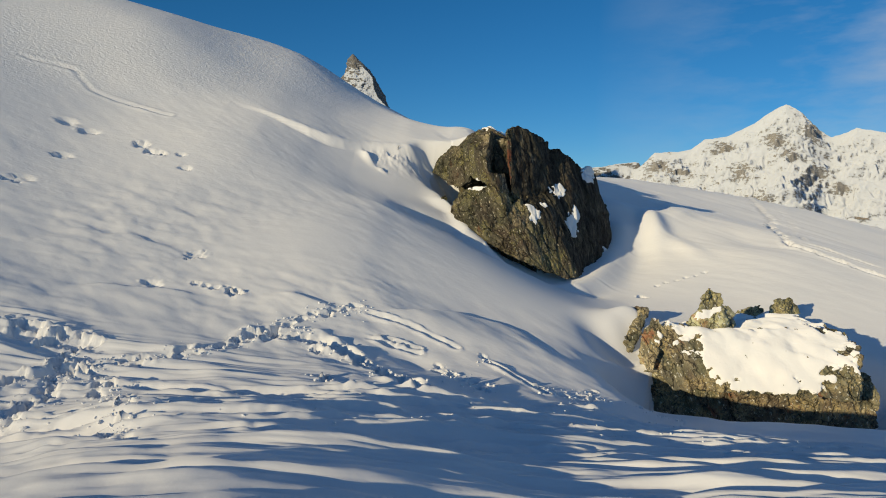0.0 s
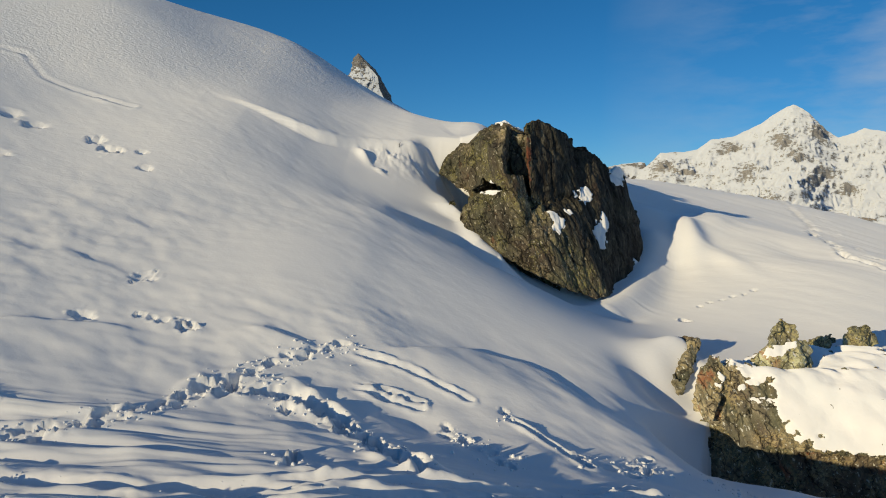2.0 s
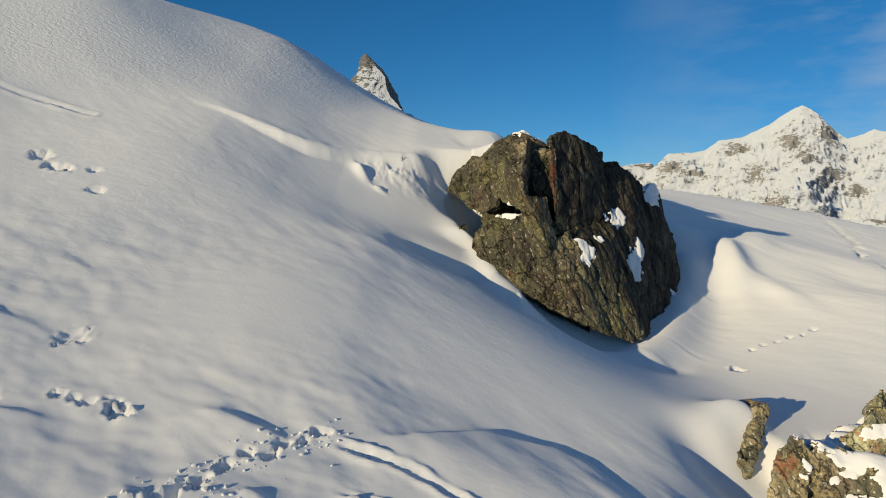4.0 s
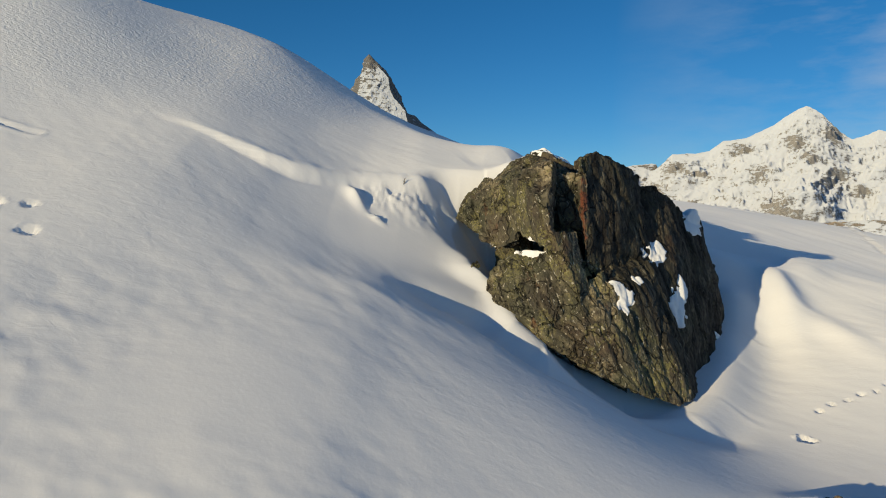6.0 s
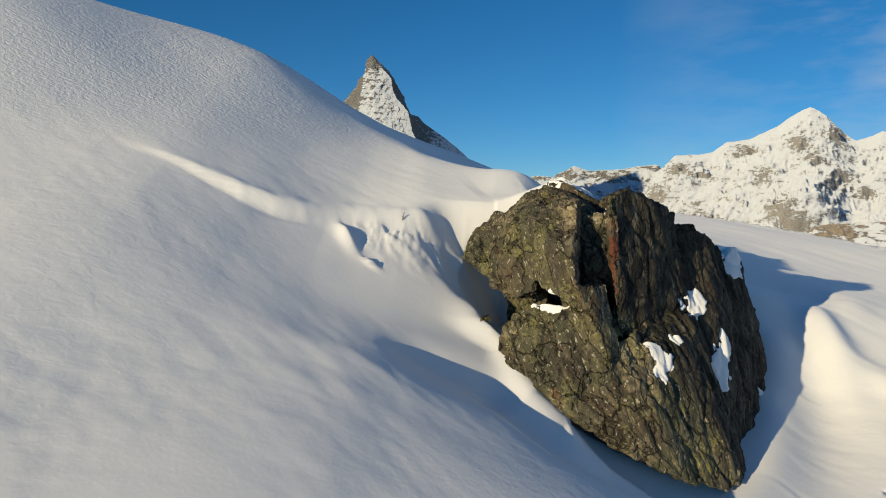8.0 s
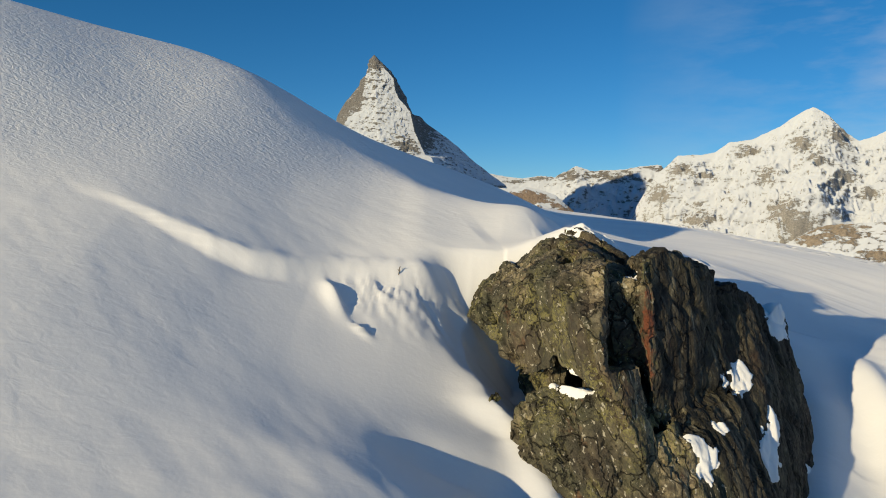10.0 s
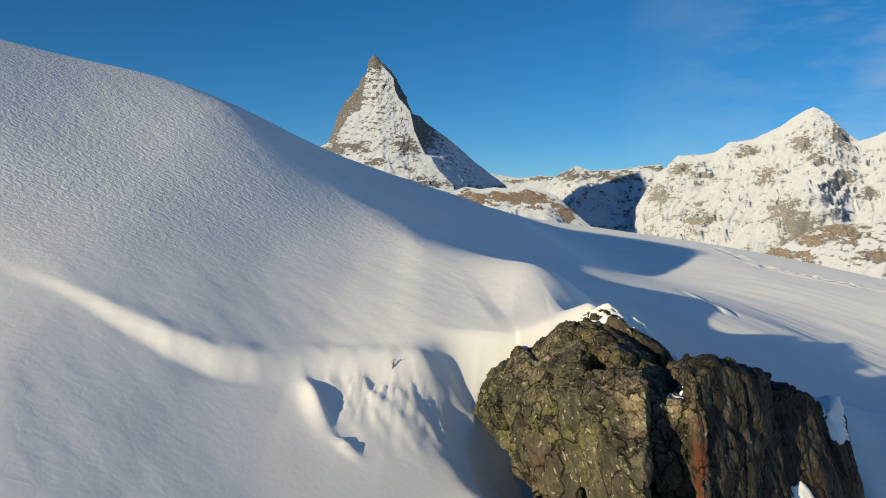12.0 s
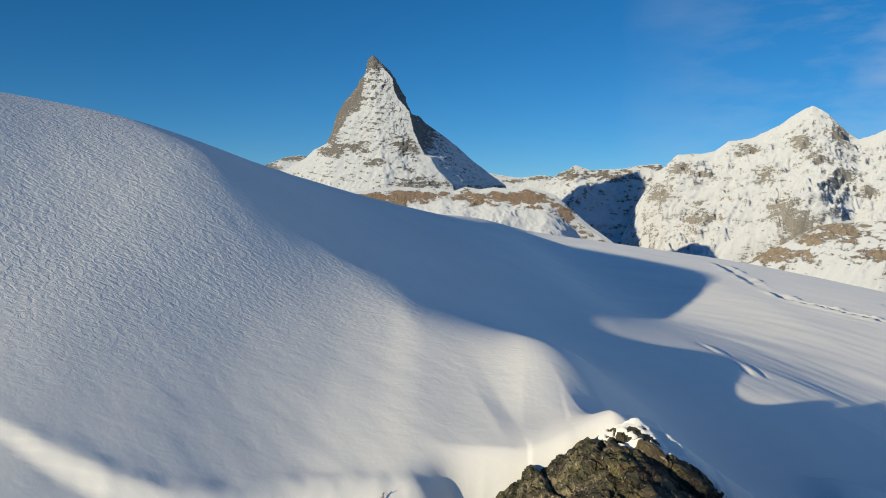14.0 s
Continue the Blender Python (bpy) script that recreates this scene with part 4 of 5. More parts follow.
grey = alpine_material("range_rock_and_snow", (0.11, 0.105, 0.10), (0.33, 0.31, 0.285), 1.15, 0.485, 0.8, 1.4)
brown = alpine_material("brown_rock_and_snow", (0.16, 0.115, 0.085), (0.38, 0.28, 0.20), 0.9, 0.46, 0.7, 1.3)
scree = alpine_material("scree_and_snow", (0.19, 0.155, 0.12), (0.40, 0.33, 0.25), 0.9, 0.26, 1.2, 1.2)
# rock lightened: the haze of distance is put into its colour
pale = alpine_material("hazed_rock_and_snow", (0.17, 0.165, 0.16), (0.40, 0.38, 0.35), 1.0, 0.455, 0.7, 1.4, 30)
craggy = alpine_material("craggy_rock_and_snow", (0.09, 0.085, 0.08), (0.31, 0.285, 0.255), 1.0, 0.44, 1.3, 1.6)

pyramid_peak()
mountain_range("snow_ridge", [(-1500, 150), (-1263, 290), (-1129, 345), (-1011, 365), (-911, 345), (-840, 300), (-600, 200), (158, 262), (278, 240), (365, 230), (485, 248), (571, 238), (640, 150)],
               4560, 4560, 900, 300, 620, grey, "distant snow-covered ridge with a few rock bands", 61, 50, 300, 6, 0, 6, spots=[(480, 232, 90, 12), (-1011, 345, 220, 22), (-1200, 290, 80, 25), (300, 215, 90, 10)])
mountain_range("shaded_range", [(380, 60), (480, 170), (571, 245), (630, 272), (684, 306), (720, 296), (776, 276), (870, 280), (964, 284), (1066, 304), (1179, 315), (1205, 308), (1232, 262), (1330, 220)],
               4500, 4500, 1100, 300, 800, craggy, "rugged grey rock range streaked with snow", 73, 110, 300, 5, 0.2, 7, rows=220, shelf=90, spots=[(650, 245, 80, 45), (1180, 290, 45, 22), (880, 240, 200, 40)])
mountain_range("great_snow_mountain", [(860, -120), (905, -30), (940, 60), (1000, 160), (1050, 235), (1084, 262), (1158, 334), (1279, 338), (1354, 350), (1428, 404), (1488, 414), (1548, 421), (1696, 490), (1784, 556), (1830, 578), (1868, 596), (1920, 572), (1963, 543), (2055, 453), (2116, 417), (2190, 438), (2257, 468), (2500, 430), (2900, 300)],
               4000, 4000, 1350, 350, 620, pale, "broad snow-covered mountain with a bright pointed summit", 88, 120, 430, 5, 0.35, 7, rows=260, shelf=80,
               spots=[(1184, 259, 87, 43), (1306, 223, 93, 25), (1519, 367, 74, 34), (1815, 398, 68, 53), (2019, 450, 62, 50), (1889, 323, 68, 40), (1628, 225, 62, 50), (2027, 197, 93, 53), (1742, 38, 118, 62), (1527, 76, 31, 25), (1287, -2, 99, 68), (1069, 121, 56, 62), (2179, 129, 78, 37)])
mountain_range("brown_ridge", [(-500, 60), (-220, 96), (-67, 90), (-30, 82), (10, 96), (56, 88), (100, 96), (157, 90), (205, 97), (258, 85), (300, 70), (340, 38), (369, 10), (415, -28), (480, -74), (600, -160), (800, -300)],
               2400, 2130, 480, 200, 260, brown, "low ridge of brown rock bands and snow", 97, 24, 150, 3, 0.2, 3, 36, band=0.8, spots=[(60, 40, 60, 7), (230, 25, 60, 8), (340, 15, 30, 25)])
mountain_range("stony_hill", [(950, -300), (1089, -190), (1175, -145), (1283, -88), (1390, -32), (1498, -18), (1645, -8), (1900, -60), (2200, -150)],
               2900, 2480, 560, 250, 340, scree, "rounded hillside of brown scree and snow patches", 103, 45, 240, 5, 0.3, 4, spots=[(1474, -59, 120, 38), (1237, -149, 110, 32), (1640, -140, 90, 35), (1370, -90, 50, 26)])


# ---- boulders ----
def hull(points):
    bm = bmesh.new()
    for p in points:
        bm.verts.new(p)
    got = bmesh.ops.convex_hull(bm, input=bm.verts)
    loose = [g for g in got["geom_interior"] + got["geom_unused"] if isinstance(g, bmesh.types.BMVert)]
    bmesh.ops.delete(bm, geom=list(set(loose)), context="VERTS")
    return bm


def welded(name, blocks, voxel):
    """Convex blocks grown together into one closed skin."""
    whole = bmesh.new()
    for pts in blocks:
        bm = hull(pts)
        me = bpy.data.meshes.new("block")
        bm.to_mesh(me)
        whole.from_mesh(me)
        bm.free()
        bpy.data.meshes.remove(me)
    bmesh.ops.recalc_face_normals(whole, faces=whole.faces)
    me = bpy.data.meshes.new(name)
    whole.to_mesh(me)
    whole.free()
    ob = new("block", me)
    rm = ob.modifiers.new("weld", "REMESH")
    rm.mode, rm.voxel_size, rm.adaptivity = "VOXEL", voxel, 0.0
    out = bpy.data.meshes.new_from_object(ob.evaluated_get(bpy.context.evaluated_depsgraph_get()))
    bpy.data.objects.remove(ob)
    out.name = name
    return out


def chipped(me, chips, rough, mat, seed=0, flat=True, strata=None, ribs=None):
    """Breaks a skin into facets: tilted chips at several sizes, cracks between them, and rough grain."""
    n = len(me.vertices)
    co = np.zeros(n * 3, np.float32)
    me.vertices.foreach_get("co", co)
    no = np.zeros(n * 3, np.float32)
    me.vertices.foreach_get("normal", no)
    p, nrm = co.reshape(-1, 3).astype(float), no.reshape(-1, 3).astype(float)
    push = np.zeros(n)
    flank = np.zeros(n)
    if ribs:
        # upright ribs and fissures along the long flank
        s = p[:, 0] * 0.63 + p[:, 1] * 0.77 + 0.12 * p[:, 2]
        flank = smooth(0.5, 0.8, nrm[:, 0] * 0.78 - nrm[:, 1] * 0.62) * smooth(0.0, 0.35, nrm[:, 0]) * smooth(0.9, 0.5, np.abs(nrm[:, 2]))
        push += 0.5 * ribs * flank * (ridged(s * 0.8, p[:, 2] * 0.25, 0.3, 4, seed + 61, 0.5) - 0.62)
        push += 0.25 * ribs * flank * (ridged(s * 2.3 + 3, p[:, 2] * 0.45, 0.7, 3, seed + 65, 0.55) - 0.55)
    for k, (size, tilt, crack) in enumerate(chips):
        warp = p + 0.25 * size * np.stack([perlin(p[:, 0] / size, p[:, 1] / size, p[:, 2] / size, seed + 70 + a) for a in range(3)], -1)
        d1, d2, vec, turn = cells(warp @ strata if strata is not None else warp, size, seed + 17 * k)
        push += tilt * (vec * turn).sum(1) * (1 - 0.8 * flank)
        push -= crack * np.exp(-((d2 - d1) / (0.10 * size)) ** 2)
    push += rough * fbm(p[:, 0] * 2.2, p[:, 1] * 2.2, p[:, 2] * 2.2, 4, seed + 5, 0.6)
    me.vertices.foreach_set("co", (p + nrm * push[:, None]).astype(np.float32).ravel())
    me.polygons.foreach_set("use_smooth", np.full(len(me.polygons), not flat))
    me.materials.append(mat)
    me.update()
    return me


def snow_on(rock, name, label, rule, thick, rounds=3):
    """Snow that lies on a rock: the faces that the rule picks (positions, normals -> a value above 0), raised and softened, thin at the edge."""
    bm = bmesh.new()
    bm.from_mesh(rock.data)
    bm.verts.ensure_lookup_table()
    p = np.array([v.co for v in bm.verts])
    nrm = np.array([v.normal for v in bm.verts])
    value = rule(p, nrm)
    bmesh.ops.delete(bm, geom=[f for f in bm.faces if max(value[v.index] for v in f.verts) < 0], context="FACES")
    bm.faces.index_update()
    for _ in range(rounds):
        bmesh.ops.smooth_vert(bm, verts=[v for v in bm.verts if not v.is_boundary], factor=0.6, use_axis_x=True, use_axis_y=True, use_axis_z=True)
    rim = [v for v in bm.verts if v.is_boundary]
    for _ in range(4):
        moved = {}
        for v in rim:
            near = [e.other_vert(v).co for e in v.link_edges if e.is_boundary]
            moved[v] = v.co * 0.4 + sum(near, Vector()) / len(near) * 0.6
        for v, co in moved.items():
            v.co = co
    bm.normal_update()
    for v in bm.verts:
        v.co += v.normal * (-0.02 if v.is_boundary else thick)
    for f in bm.faces:
        f.smooth = True
    bm.verts.index_update()
    bm.verts.ensure_lookup_table()
    bm.faces.index_update()
    done, made = set(), 0
    for f in list(bm.faces):
        if f.index in done:
            continue
        island, queue = [], [f]
        done.add(f.index)
        while queue:
            g = queue.pop()
            island.append(g)
            for v in g.verts:
                for o in v.link_faces:
                    if o.index not in done:
                        done.add(o.index)
                        queue.append(o)
        if len(island) < 40:
            continue
        ids = sorted({v.index for g in island for v in g.verts})
        at = {k: n for n, k in enumerate(ids)}
        me = bpy.data.meshes.new(name)
        me.from_pydata([bm.verts[k].co[:] for k in ids], [], [[at[v.index] for v in g.verts] for g in island])
        me.polygons.foreach_set("use_smooth", np.ones(len(island), bool))
        me.materials.append(drift_snow)
        part(name, me, rock, label)
        made += 1
    bm.free()
    return made


# the rock splits along its grain, which dips steeply towards the valley: chips are long down the grain, thin across it
GRAIN = Vector((0.42, -0.40, -0.81)).normalized()
ACROSS = GRAIN.cross(Vector((0, 1, 0))).normalized()
STRATA = np.array([ACROSS * 1.25, GRAIN.cross(ACROSS) * 1.0, GRAIN * 0.42]).T


def great_boulder():
    blocks = [
        # overhanging wing: a tilted plate whose lower edge stands free of the snow
        [(-0.42, 27.9, 4.55), (-0.33, 28.3, 4.98), (-0.2, 27.95, 4.85), (0.37, 28.45, 5.52), (0.8, 28.5, 5.7), (1.2, 28.3, 6.08), (1.36, 27.85, 6.2), (1.8, 28.35, 6.28), (1.22, 27.3, 6.0), (0.95, 25.7, 5.42), (0.06, 26.85, 4.22), (0.5, 25.8, 3.86), (0.92, 25.3, 4.1), (0.85, 25.6, 5.0), (0.2, 26.6, 4.55), (0.75, 28.4, 4.1), (1.3, 26.4, 3.9), (1.6, 28.6, 4.6)],
        # summit, with a steep lee side
        [(1.2, 28.3, 6.08), (1.36, 27.85, 6.2), (1.8, 28.35, 6.3), (1.22, 27.3, 6.0), (2.35, 28.2, 6.0), (2.5, 28.9, 5.6), (3.3, 28.3, 5.2), (0.8, 29.8, 5.2), (3.5, 29.4, 4.6), (1.6, 26.2, 5.85), (2.4, 27.0, 5.75), (0.9, 28.5, 4.4), (3.0, 28, 4)],
        # nose: a slab that stands out towards the valley
        [(0.88, 25.35, 5.3), (0.92, 25.15, 5.42), (1.49, 24.72, 5.62), (1.62, 24.76, 5.8), (1.66, 24.9, 5.6), (1.38, 23.88, 4.8), (1.45, 23.8, 4.52), (1.52, 23.95, 4.25), (1.35, 24.45, 4.0), (0.98, 25.2, 4.25), (1.75, 25.5, 5.85), (1.15, 26.1, 5.7), (1.72, 25.6, 4.2), (1.0, 25.9, 4.3)],
        # lit rib under the nose
        [(1.38, 24.2, 4.3), (1.5, 23.95, 4.35), (1.95, 24.3, 4.0), (2.05, 24.45, 4.35), (1.62, 24.15, 3.6), (1.75, 24.25, 2.85), (2.25, 24.3, 3.3), (2.3, 24.0, 2.4), (1.5, 24.7, 2.8), (2.1, 25.2, 4.3), (1.6, 25.2, 3.9), (2.6, 25.0, 2.6)],
        # low front lobe with a ledge on top
        [(0.22, 25.15, 3.05), (0.3, 25.55, 3.35), (0.62, 25.55, 3.72), (0.92, 25.15, 3.95), (1.3, 24.75, 3.95), (1.5, 24.5, 3.85), (0.5, 24.8, 2.75), (0.85, 24.42, 2.85), (1.2, 24.2, 2.35), (1.43, 23.98, 2.28), (1.48, 24.2, 1.9), (1.85, 24.3, 2.85), (1.9, 24.5, 3.4), (1.3, 26.5, 1.9), (0.8, 26.3, 2.7), (1.6, 25.8, 3.7)],
        # recess between the nose and the pillar
        [(1.7, 25.0, 5.45), (2.1, 24.95, 5.5), (2.2, 24.85, 4.6), (1.75, 24.8, 4.5), (2.0, 26.6, 5.75), (2.8, 26.5, 5.5), (2.4, 26.0, 2.4), (1.5, 26.5, 3.0)],
        # pillar: one edge to the recess, one long flank along the sun's way
        [(2.1, 24.66, 5.78), (2.14, 24.9, 5.93), (2.55, 25.06, 5.98), (2.6, 25.35, 6.05), (3.1, 25.5, 5.75), (3.55, 26.02, 5.66), (3.82, 26.5, 5.6), (2.2, 24.58, 5.0), (2.2, 24.48, 4.65), (2.25, 24.5, 4.0), (3.1, 25.22, 4.3), (3.98, 25.98, 3.65), (2.9, 25.0, 3.6), (2.35, 24.6, 3.4), (3.0, 27.0, 5.6), (2.3, 26.4, 5.75), (3.9, 27.0, 4.0)],
        # front buttress: broad lit face, undercut along its foot
        [(1.82, 24.42, 2.85), (2.15, 23.74, 2.2), (1.48, 24.0, 2.2), (1.5, 24.15, 1.95), (2.0, 23.9, 1.75), (2.9, 23.78, 1.38), (3.3, 23.76, 1.15), (4.2, 24.3, 0.8), (4.46, 24.46, 0.8), (4.26, 24.68, 1.39), (4.55, 24.95, 1.4), (4.8, 25.1, 0.88), (4.16, 25.2, 2.5), (3.75, 24.9, 2.89), (3.1, 24.42, 2.86), (2.84, 24.4, 3.25), (2.5, 24.5, 3.5), (4.0, 25.85, 3.7), (4.56, 26.1, 2.6), (3.0, 25.0, 3.6), (3.6, 25.4, 3.6), (2.2, 25.8, 2.0), (5.0, 26.0, 1.2)],
        # horn and right shoulder
        [(3.85, 26.5, 5.3), (4.22, 26.72, 5.38), (4.4, 26.85, 5.3), (4.62, 27.2, 4.95), (5.3, 28.0, 4.8), (4.56, 26.05, 2.6), (3.98, 26.0, 3.65), (4.9, 25.5, 0.9), (4, 28.6, 5.0), (5.2, 27.3, 3.9), (5.9, 27.3, 0.6), (4.5, 29, 1), (3.6, 27.4, 5.3)],
        [(5.2, 27.7, 4.6), (5.75, 28.4, 4.85), (5.95, 28.72, 4.6), (5.3, 27.4, 3.9), (5.0, 26.2, 1.5), (5.92, 27.8, 3.25), (6.62, 28.65, 1.9), (6.73, 29.3, 3.0), (6.4, 30.5, 2.8), (4.5, 29.0, 4.6), (6.5, 29.0, 0.2), (4.5, 30, 1), (5.5, 26.5, 0.4)],
        # dark back of the alcove under the wing
        [(0.55, 27.8, 3.2), (0.55, 27.9, 4.6), (1.0, 26.5, 2.3), (0.95, 26.5, 4.3), (1.6, 27.5, 2.3), (1.5, 28.3, 4.8), (1.2, 26.0, 2.6), (1.2, 26.0, 4.1)],
        # root in the snow, set back under the foot
        [(1.3, 27.0, 2.5), (2.1, 24.75, 0.0), (2.0, 24.75, 1.9), (3.3, 24.45, 0.9), (3.3, 24.45, -0.4), (4.3, 25.0, 0.8), (4.4, 25.0, -0.4), (6.2, 29.5, -0.2), (4.5, 31.0, 0.5), (1.0, 30.0, 2.5), (1.2, 29.4, 4.4), (3.8, 30.0, 4.2), (6.0, 30.3, 2.6)],
    ]
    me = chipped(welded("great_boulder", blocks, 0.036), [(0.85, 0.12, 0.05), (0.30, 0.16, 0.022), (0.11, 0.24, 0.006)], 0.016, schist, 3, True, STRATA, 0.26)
    return tagged(new("great_boulder", me), "huge dark lichened schist boulder jutting from the snow", "boulder")


def low_boulder():
    blocks = [
        # broad slab, undercut: its lip hangs over the pit
        [(5.6, 18.0, 0.1), (5.3, 17.85, -0.95), (5.67, 17.7, -1.3), (7.37, 16.98, -1.22), (8.4, 16.95, -1.32), (9.8, 16.85, -1.42), (9.9, 17.1, -0.6), (10.25, 18.4, 0.0), (10.1, 20.6, 0.12), (8.2, 20.9, 0.08), (6.6, 19.6, 0.1), (6.17, 18.15, 0.0), (7.4, 17.5, -0.55), (8.6, 17.35, -0.48), (5.6, 19.6, -1.1), (9.9, 19.6, -1.25), (9.9, 20.8, -1.0), (6.4, 20.4, -1.0)],
        # upright left end: two leaves of rock with a cleft between
        [(5.2, 18.6, 0.1), (5.34, 18.5, 0.36), (5.46, 18.25, 0.38), (5.0, 18.4, -0.2), (4.98, 18.65, -0.75), (5.12, 17.95, -0.85), (5.3, 17.85, -0.5), (5.5, 18.0, 0.1), (5.55, 18.7, 0.05), (5.6, 19.2, -0.6), (5.2, 17.85, -1.0), (5.3, 19.2, -1.3)],
        [(5.55, 18.0, 0.26), (5.62, 18.25, 0.32), (5.85, 18.2, 0.26), (6.0, 18.15, 0.22), (5.45, 17.9, -0.3), (5.6, 17.75, -0.9), (6.3, 17.6, -0.6), (6.25, 18.1, 0.02), (6.2, 18.9, 0.1), (5.7, 19.0, 0.1), (5.7, 18.8, -1.0)],
        # right end wall
        [(9.2, 17.0, -0.7), (9.8, 16.85, -1.42), (10.0, 17.2, -0.4), (10.35, 18.5, 0.0), (10.4, 19.5, -1.2), (9.9, 17.6, -1.3), (9.2, 18.0, -0.15)],
        # root, set back under the lip
        [(5.15, 18.5, -0.95), (10.5, 17.8, -0.9), (9.8, 21.0, -0.6), (6.4, 20.8, -0.6), (5.1, 18.7, -3.4), (11.0, 18.3, -3.4), (10.9, 17.9, -1.5), (9.6, 21, -3.0), (6.5, 21, -3.0)],
    ]
    me = chipped(welded("low_boulder", blocks, 0.04), [(0.8, 0.12, 0.05), (0.30, 0.22, 0.025), (0.12, 0.32, 0.005)], 0.02, snowy_schist, 9, True, STRATA)
    return tagged(new("low_boulder", me), "broad low tan boulder mostly covered with snow", "boulder")


def stone(name, blocks, label, mat, seed, voxel=0.03, tilt=0.28):
    me = chipped(welded(name, blocks, voxel), [(0.4, tilt, 0.01), (0.13, 0.28, 0.0)], 0.02, mat, seed)
    return tagged(new(name, me), label, "rock")


def patches(p, spots):
    total = np.full(len(p), -0.55)
    for x, y, z, r in spots:
        total += np.exp(-((p - (x, y, z)) ** 2).sum(1) / r ** 2)
    return total


big = great_boulder()
ragged = lambda p, k, seed: fbm(p[:, 0] * k, p[:, 1] * k, p[:, 2] * k, 4, seed, 0.6)
LEDGES = [(0.92, 25.2, 4.0, 0.2), (1.15, 24.95, 4.0, 0.24), (1.35, 24.85, 4.0, 0.2), (4.5, 25.95, 2.62, 0.3), (4.75, 26.3, 2.95, 0.3), (4.62, 26.0, 2.3, 0.2), (4.05, 26.0, 3.66, 0.26), (4.2, 26.2, 3.85, 0.2), (3.05, 24.4, 2.86, 0.2), (3.2, 24.5, 2.98, 0.16), (2.95, 24.5, 3.2, 0.14), (5.7, 28.35, 4.85, 0.4), (5.55, 28.05, 4.5, 0.32), (5.35, 27.9, 4.2, 0.22),
          (1.9, 28.5, 6.1, 0.5), (2.3, 28.4, 5.95, 0.5), (2.7, 28.3, 5.7, 0.5), (3.1, 28.4, 5.4, 0.55), (3.4, 28.5, 5.0, 0.5), (2.7, 29.1, 5.6, 0.5), (2.2, 29.2, 5.9, 0.5), (5.9, 26.9, 1.2, 0.25), (6.4, 28.0, 1.6, 0.25), (4.3, 27.3, 5.0, 0.2), (3.5, 25.0, 3.3, 0.12), (2.35, 24.5, 3.05, 0.12)]
snow_on(big, "snow_patch", "thin snow caught on the ledges", lambda p, n: patches(p, LEDGES) + 0.35 * ragged(p, 2.8, 51) + 0.42 * ragged(p, 7.5, 53) + 0.35 * (n[:, 2] - 0.25), 0.022, 1)
low = low_boulder()
snow_on(low, "snow_cover", "smooth wind-packed snow on the flat top",
        lambda p, n: 0.27 + 0.6 * (n[:, 2] - 0.6) + 0.45 * ragged(p, 1.0, 57) + 0.6 * np.exp(-((p[:, 0] - 7.8) / 1.6) ** 2) - 0.52 * smooth(6.9, 5.9, p[:, 0] + 0.5 * (p[:, 2] + 0.6)) + 0.42 * ragged(p, 3.4, 59) + (0.55 * ragged(p, 5.5, 63) - 0.1) * smooth(-0.15, -0.7, p[:, 2]) - 0.55 * smooth(8.8, 9.6, p[:, 0]) - 0.25 * smooth(-0.7, -1.15, p[:, 2]) - 3 * smooth(-1.2, -1.4, p[:, 2]), 0.055, 18)
spire = stone("pointed_stone", [[(6.5, 18.45, 0.55), (6.62, 18.4, 0.95), (6.78, 18.5, 1.16), (6.88, 18.55, 1.05), (7.1, 18.5, 1.0), (7.14, 18.45, 0.6), (6.7, 18.9, 0.6), (7.1, 18.9, 0.6)], [(6.25, 18.3, -0.05), (6.32, 18.6, 0.38), (6.5, 18.4, 0.62), (7.14, 18.4, 0.62), (7.2, 18.3, -0.05), (7.1, 19.0, 0.5), (6.4, 19.0, 0.1), (6.45, 18.2, 0.1), (7.0, 18.15, 0.05)], [(7.0, 18.4, 0.0), (7.1, 18.45, 0.66), (7.3, 18.55, 0.68), (7.45, 18.6, 0.45), (7.6, 18.75, 0.1), (7.3, 19.0, 0.4), (7.35, 18.4, -0.05)]],
              "pointed tan stone standing on the low boulder", dry_schist, 15)
snow_on(spire, "snow_patch", "thin snow caught on the ledges", lambda p, n: patches(p, [(6.45, 18.3, 0.42, 0.16), (6.7, 18.35, 0.5, 0.15), (6.95, 18.35, 0.55, 0.14)]) - 0.35 + 0.6 * ragged(p, 4.5, 71) + 0.6 * (n[:, 2] - 0.25), 0.02, 2)
stone("leaning_slab", [[(5.62, 20.28, 0.34), (5.8, 20.42, 0.36), (5.55, 20.85, 0.3), (5.3, 20.72, 0.26), (4.84, 19.42, -0.46), (4.92, 19.28, -0.62), (5.1, 19.3, -0.56), (5.26, 19.6, -0.28), (5.25, 20.2, -0.7), (5.65, 20.6, -0.6), (4.98, 19.5, -1.0)]],
      "leaning rock slab with snow banked against it", snowy_schist, 19, 0.03, 0.2)
stone("round_stone", [[(9.55, 21.3, -0.1), (9.65, 21.4, 0.3), (9.95, 21.5, 0.48), (10.35, 21.6, 0.46), (10.6, 21.7, 0.26), (10.7, 21.8, -0.2), (10.2, 22.2, 0.2), (10.2, 21.2, -0.2)]],
      "rounded tan stone on the snow behind the low boulder", dry_schist, 23)
lone_z = ground_at(0.03, 25.67)
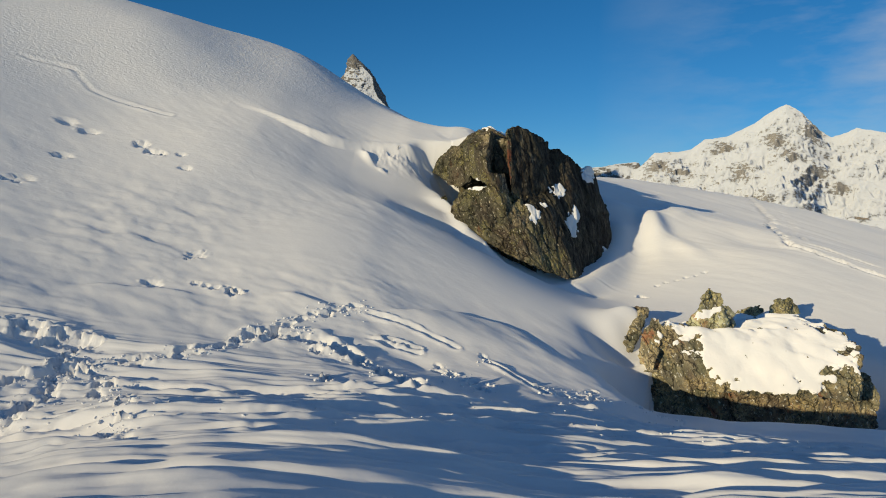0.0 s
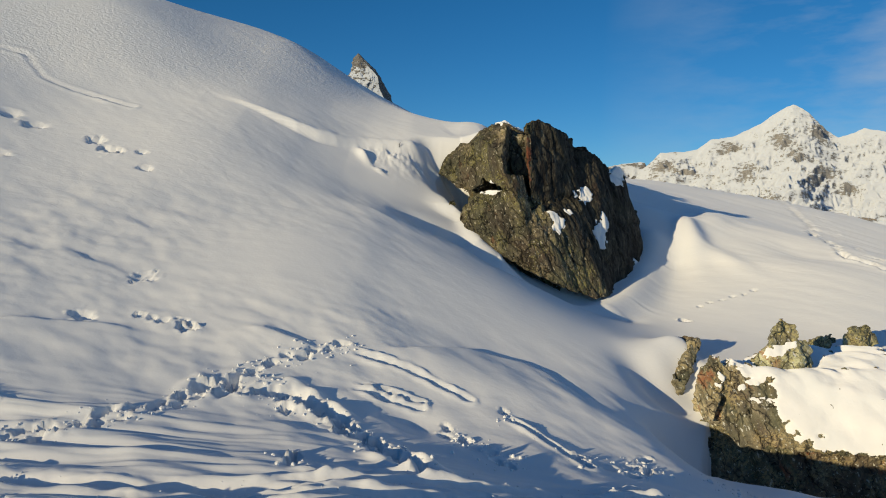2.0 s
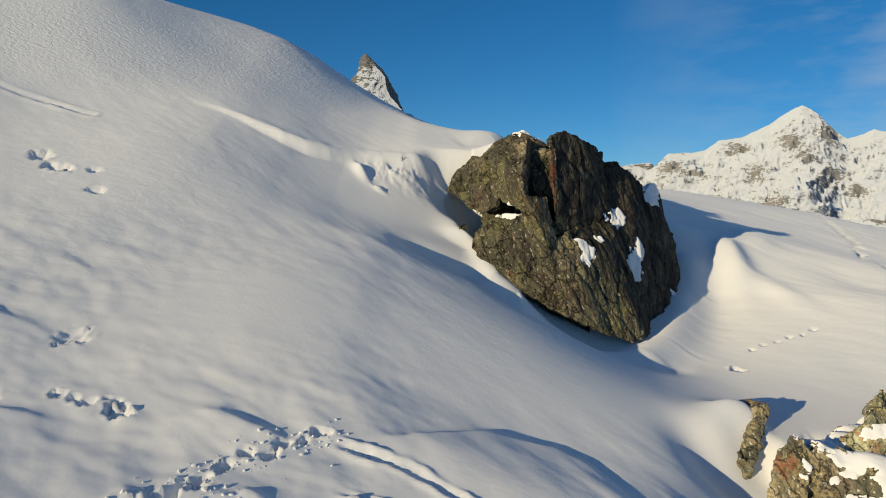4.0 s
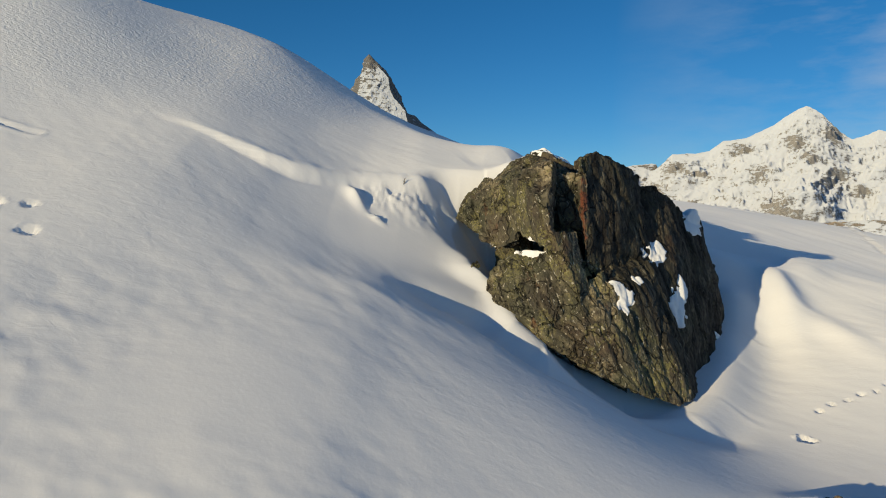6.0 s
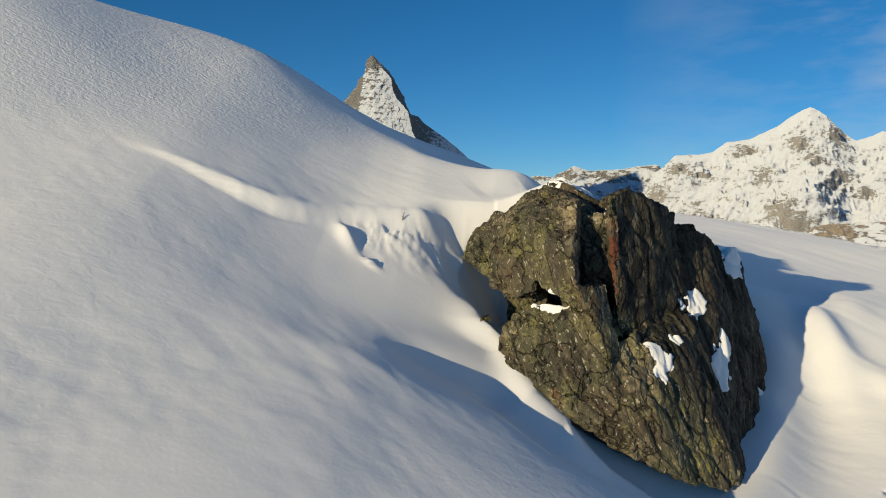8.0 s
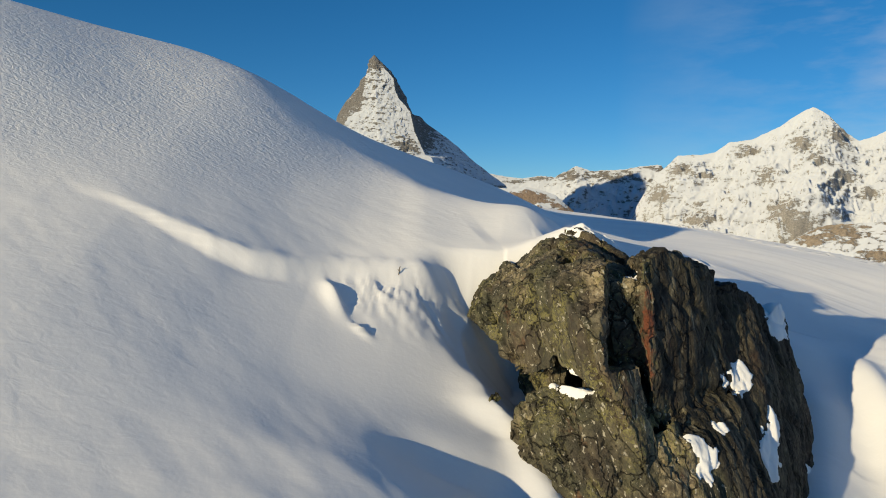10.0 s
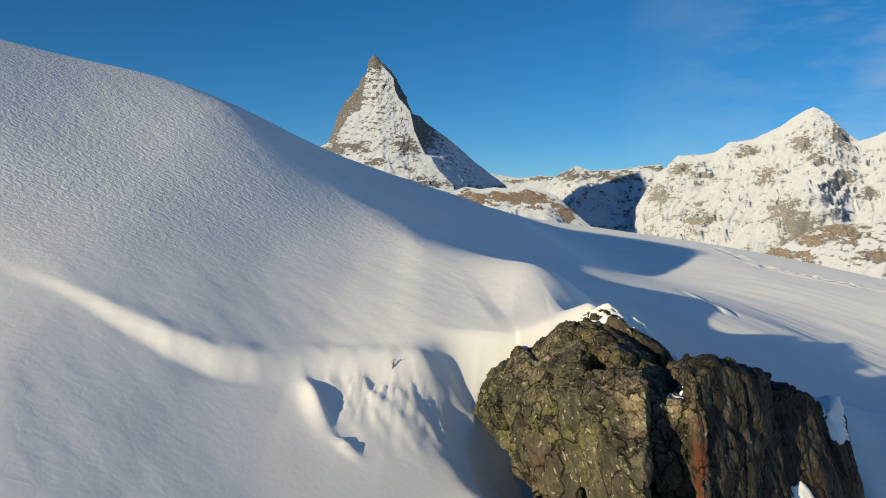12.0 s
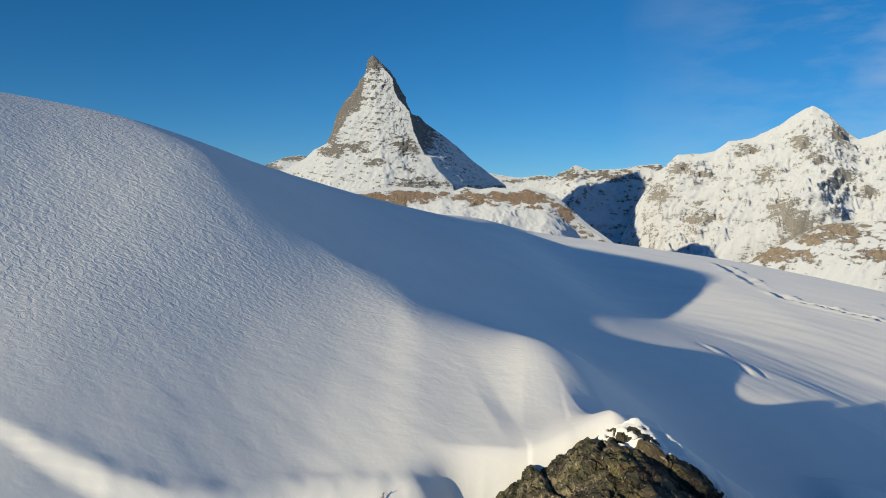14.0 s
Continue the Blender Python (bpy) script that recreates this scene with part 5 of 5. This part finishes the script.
stone("lone_stone", [[(-0.1, 25.6, lone_z), (-0.02, 25.6, lone_z + 0.12), (0.1, 25.65, lone_z + 0.15), (0.18, 25.75, lone_z), (0.08, 25.85, lone_z - 0.05), (0.0, 25.6, lone_z - 0.1), (-0.1, 25.8, lone_z - 0.1)]],
      "fist-sized dark stone lying in the scoop", schist, 33, 0.02, 0.1)
stone("flat_stone", [[(8.55, 21.1, -0.1), (8.65, 21.2, 0.16), (9.0, 21.3, 0.24), (9.35, 21.4, 0.3), (9.5, 21.5, 0.12), (9.5, 21.7, -0.2), (8.9, 21.8, -0.1)]],
      "small flat tan stone on the snow", dry_schist, 27)


def dry_stalk(x, y):
    """A dead plant: a bent main stem with a few side twigs."""
    rnd = random.Random(6)
    z = ground_at(x, y)
    bm = bmesh.new()

    def twig(a, b, ra, rb):
        rings = []
        for p, r in ((a, ra), (a.lerp(b, 0.55) + Vector((0.012, 0, 0.006)), (ra + rb) / 2), (b, rb)):
            rings.append([bm.verts.new(p + Vector((math.cos(k * 1.2566) * r, math.sin(k * 1.2566) * r, 0))) for k in range(5)])
        for low, high in zip(rings, rings[1:]):
            for k in range(5):
                bm.faces.new((low[k], low[(k + 1) % 5], high[(k + 1) % 5], high[k]))
        bm.faces.new(rings[-1])

    foot, head = Vector((x, y, z - 0.05)), Vector((x + 0.03, y + 0.02, z + 0.14))
    twig(foot, head, 0.011, 0.005)
    for k in range(4):
        start = foot.lerp(head, 0.4 + 0.14 * k)
        twig(start, start + Vector((rnd.uniform(-0.06, 0.06), rnd.uniform(-0.04, 0.04), rnd.uniform(0.02, 0.06))), 0.006, 0.003)
    me = bpy.data.meshes.new("dry_stalk")
    bm.to_mesh(me)
    bm.free()
    m, n, l, b = material("dead_stem", 0.8, 0.2)
    l.new(ramp(n, l, noise_at(n, l, coords(n, l), 40, 3), [(0.35, (0.07, 0.055, 0.04)), (0.65, (0.17, 0.13, 0.09))]), b.inputs["Base Color"])
    me.materials.append(m)
    return tagged(new("dry_stalk", me), "dead brown plant stalk poking through the snow lip", "plant")


dry_stalk(-1.7, 27.42)
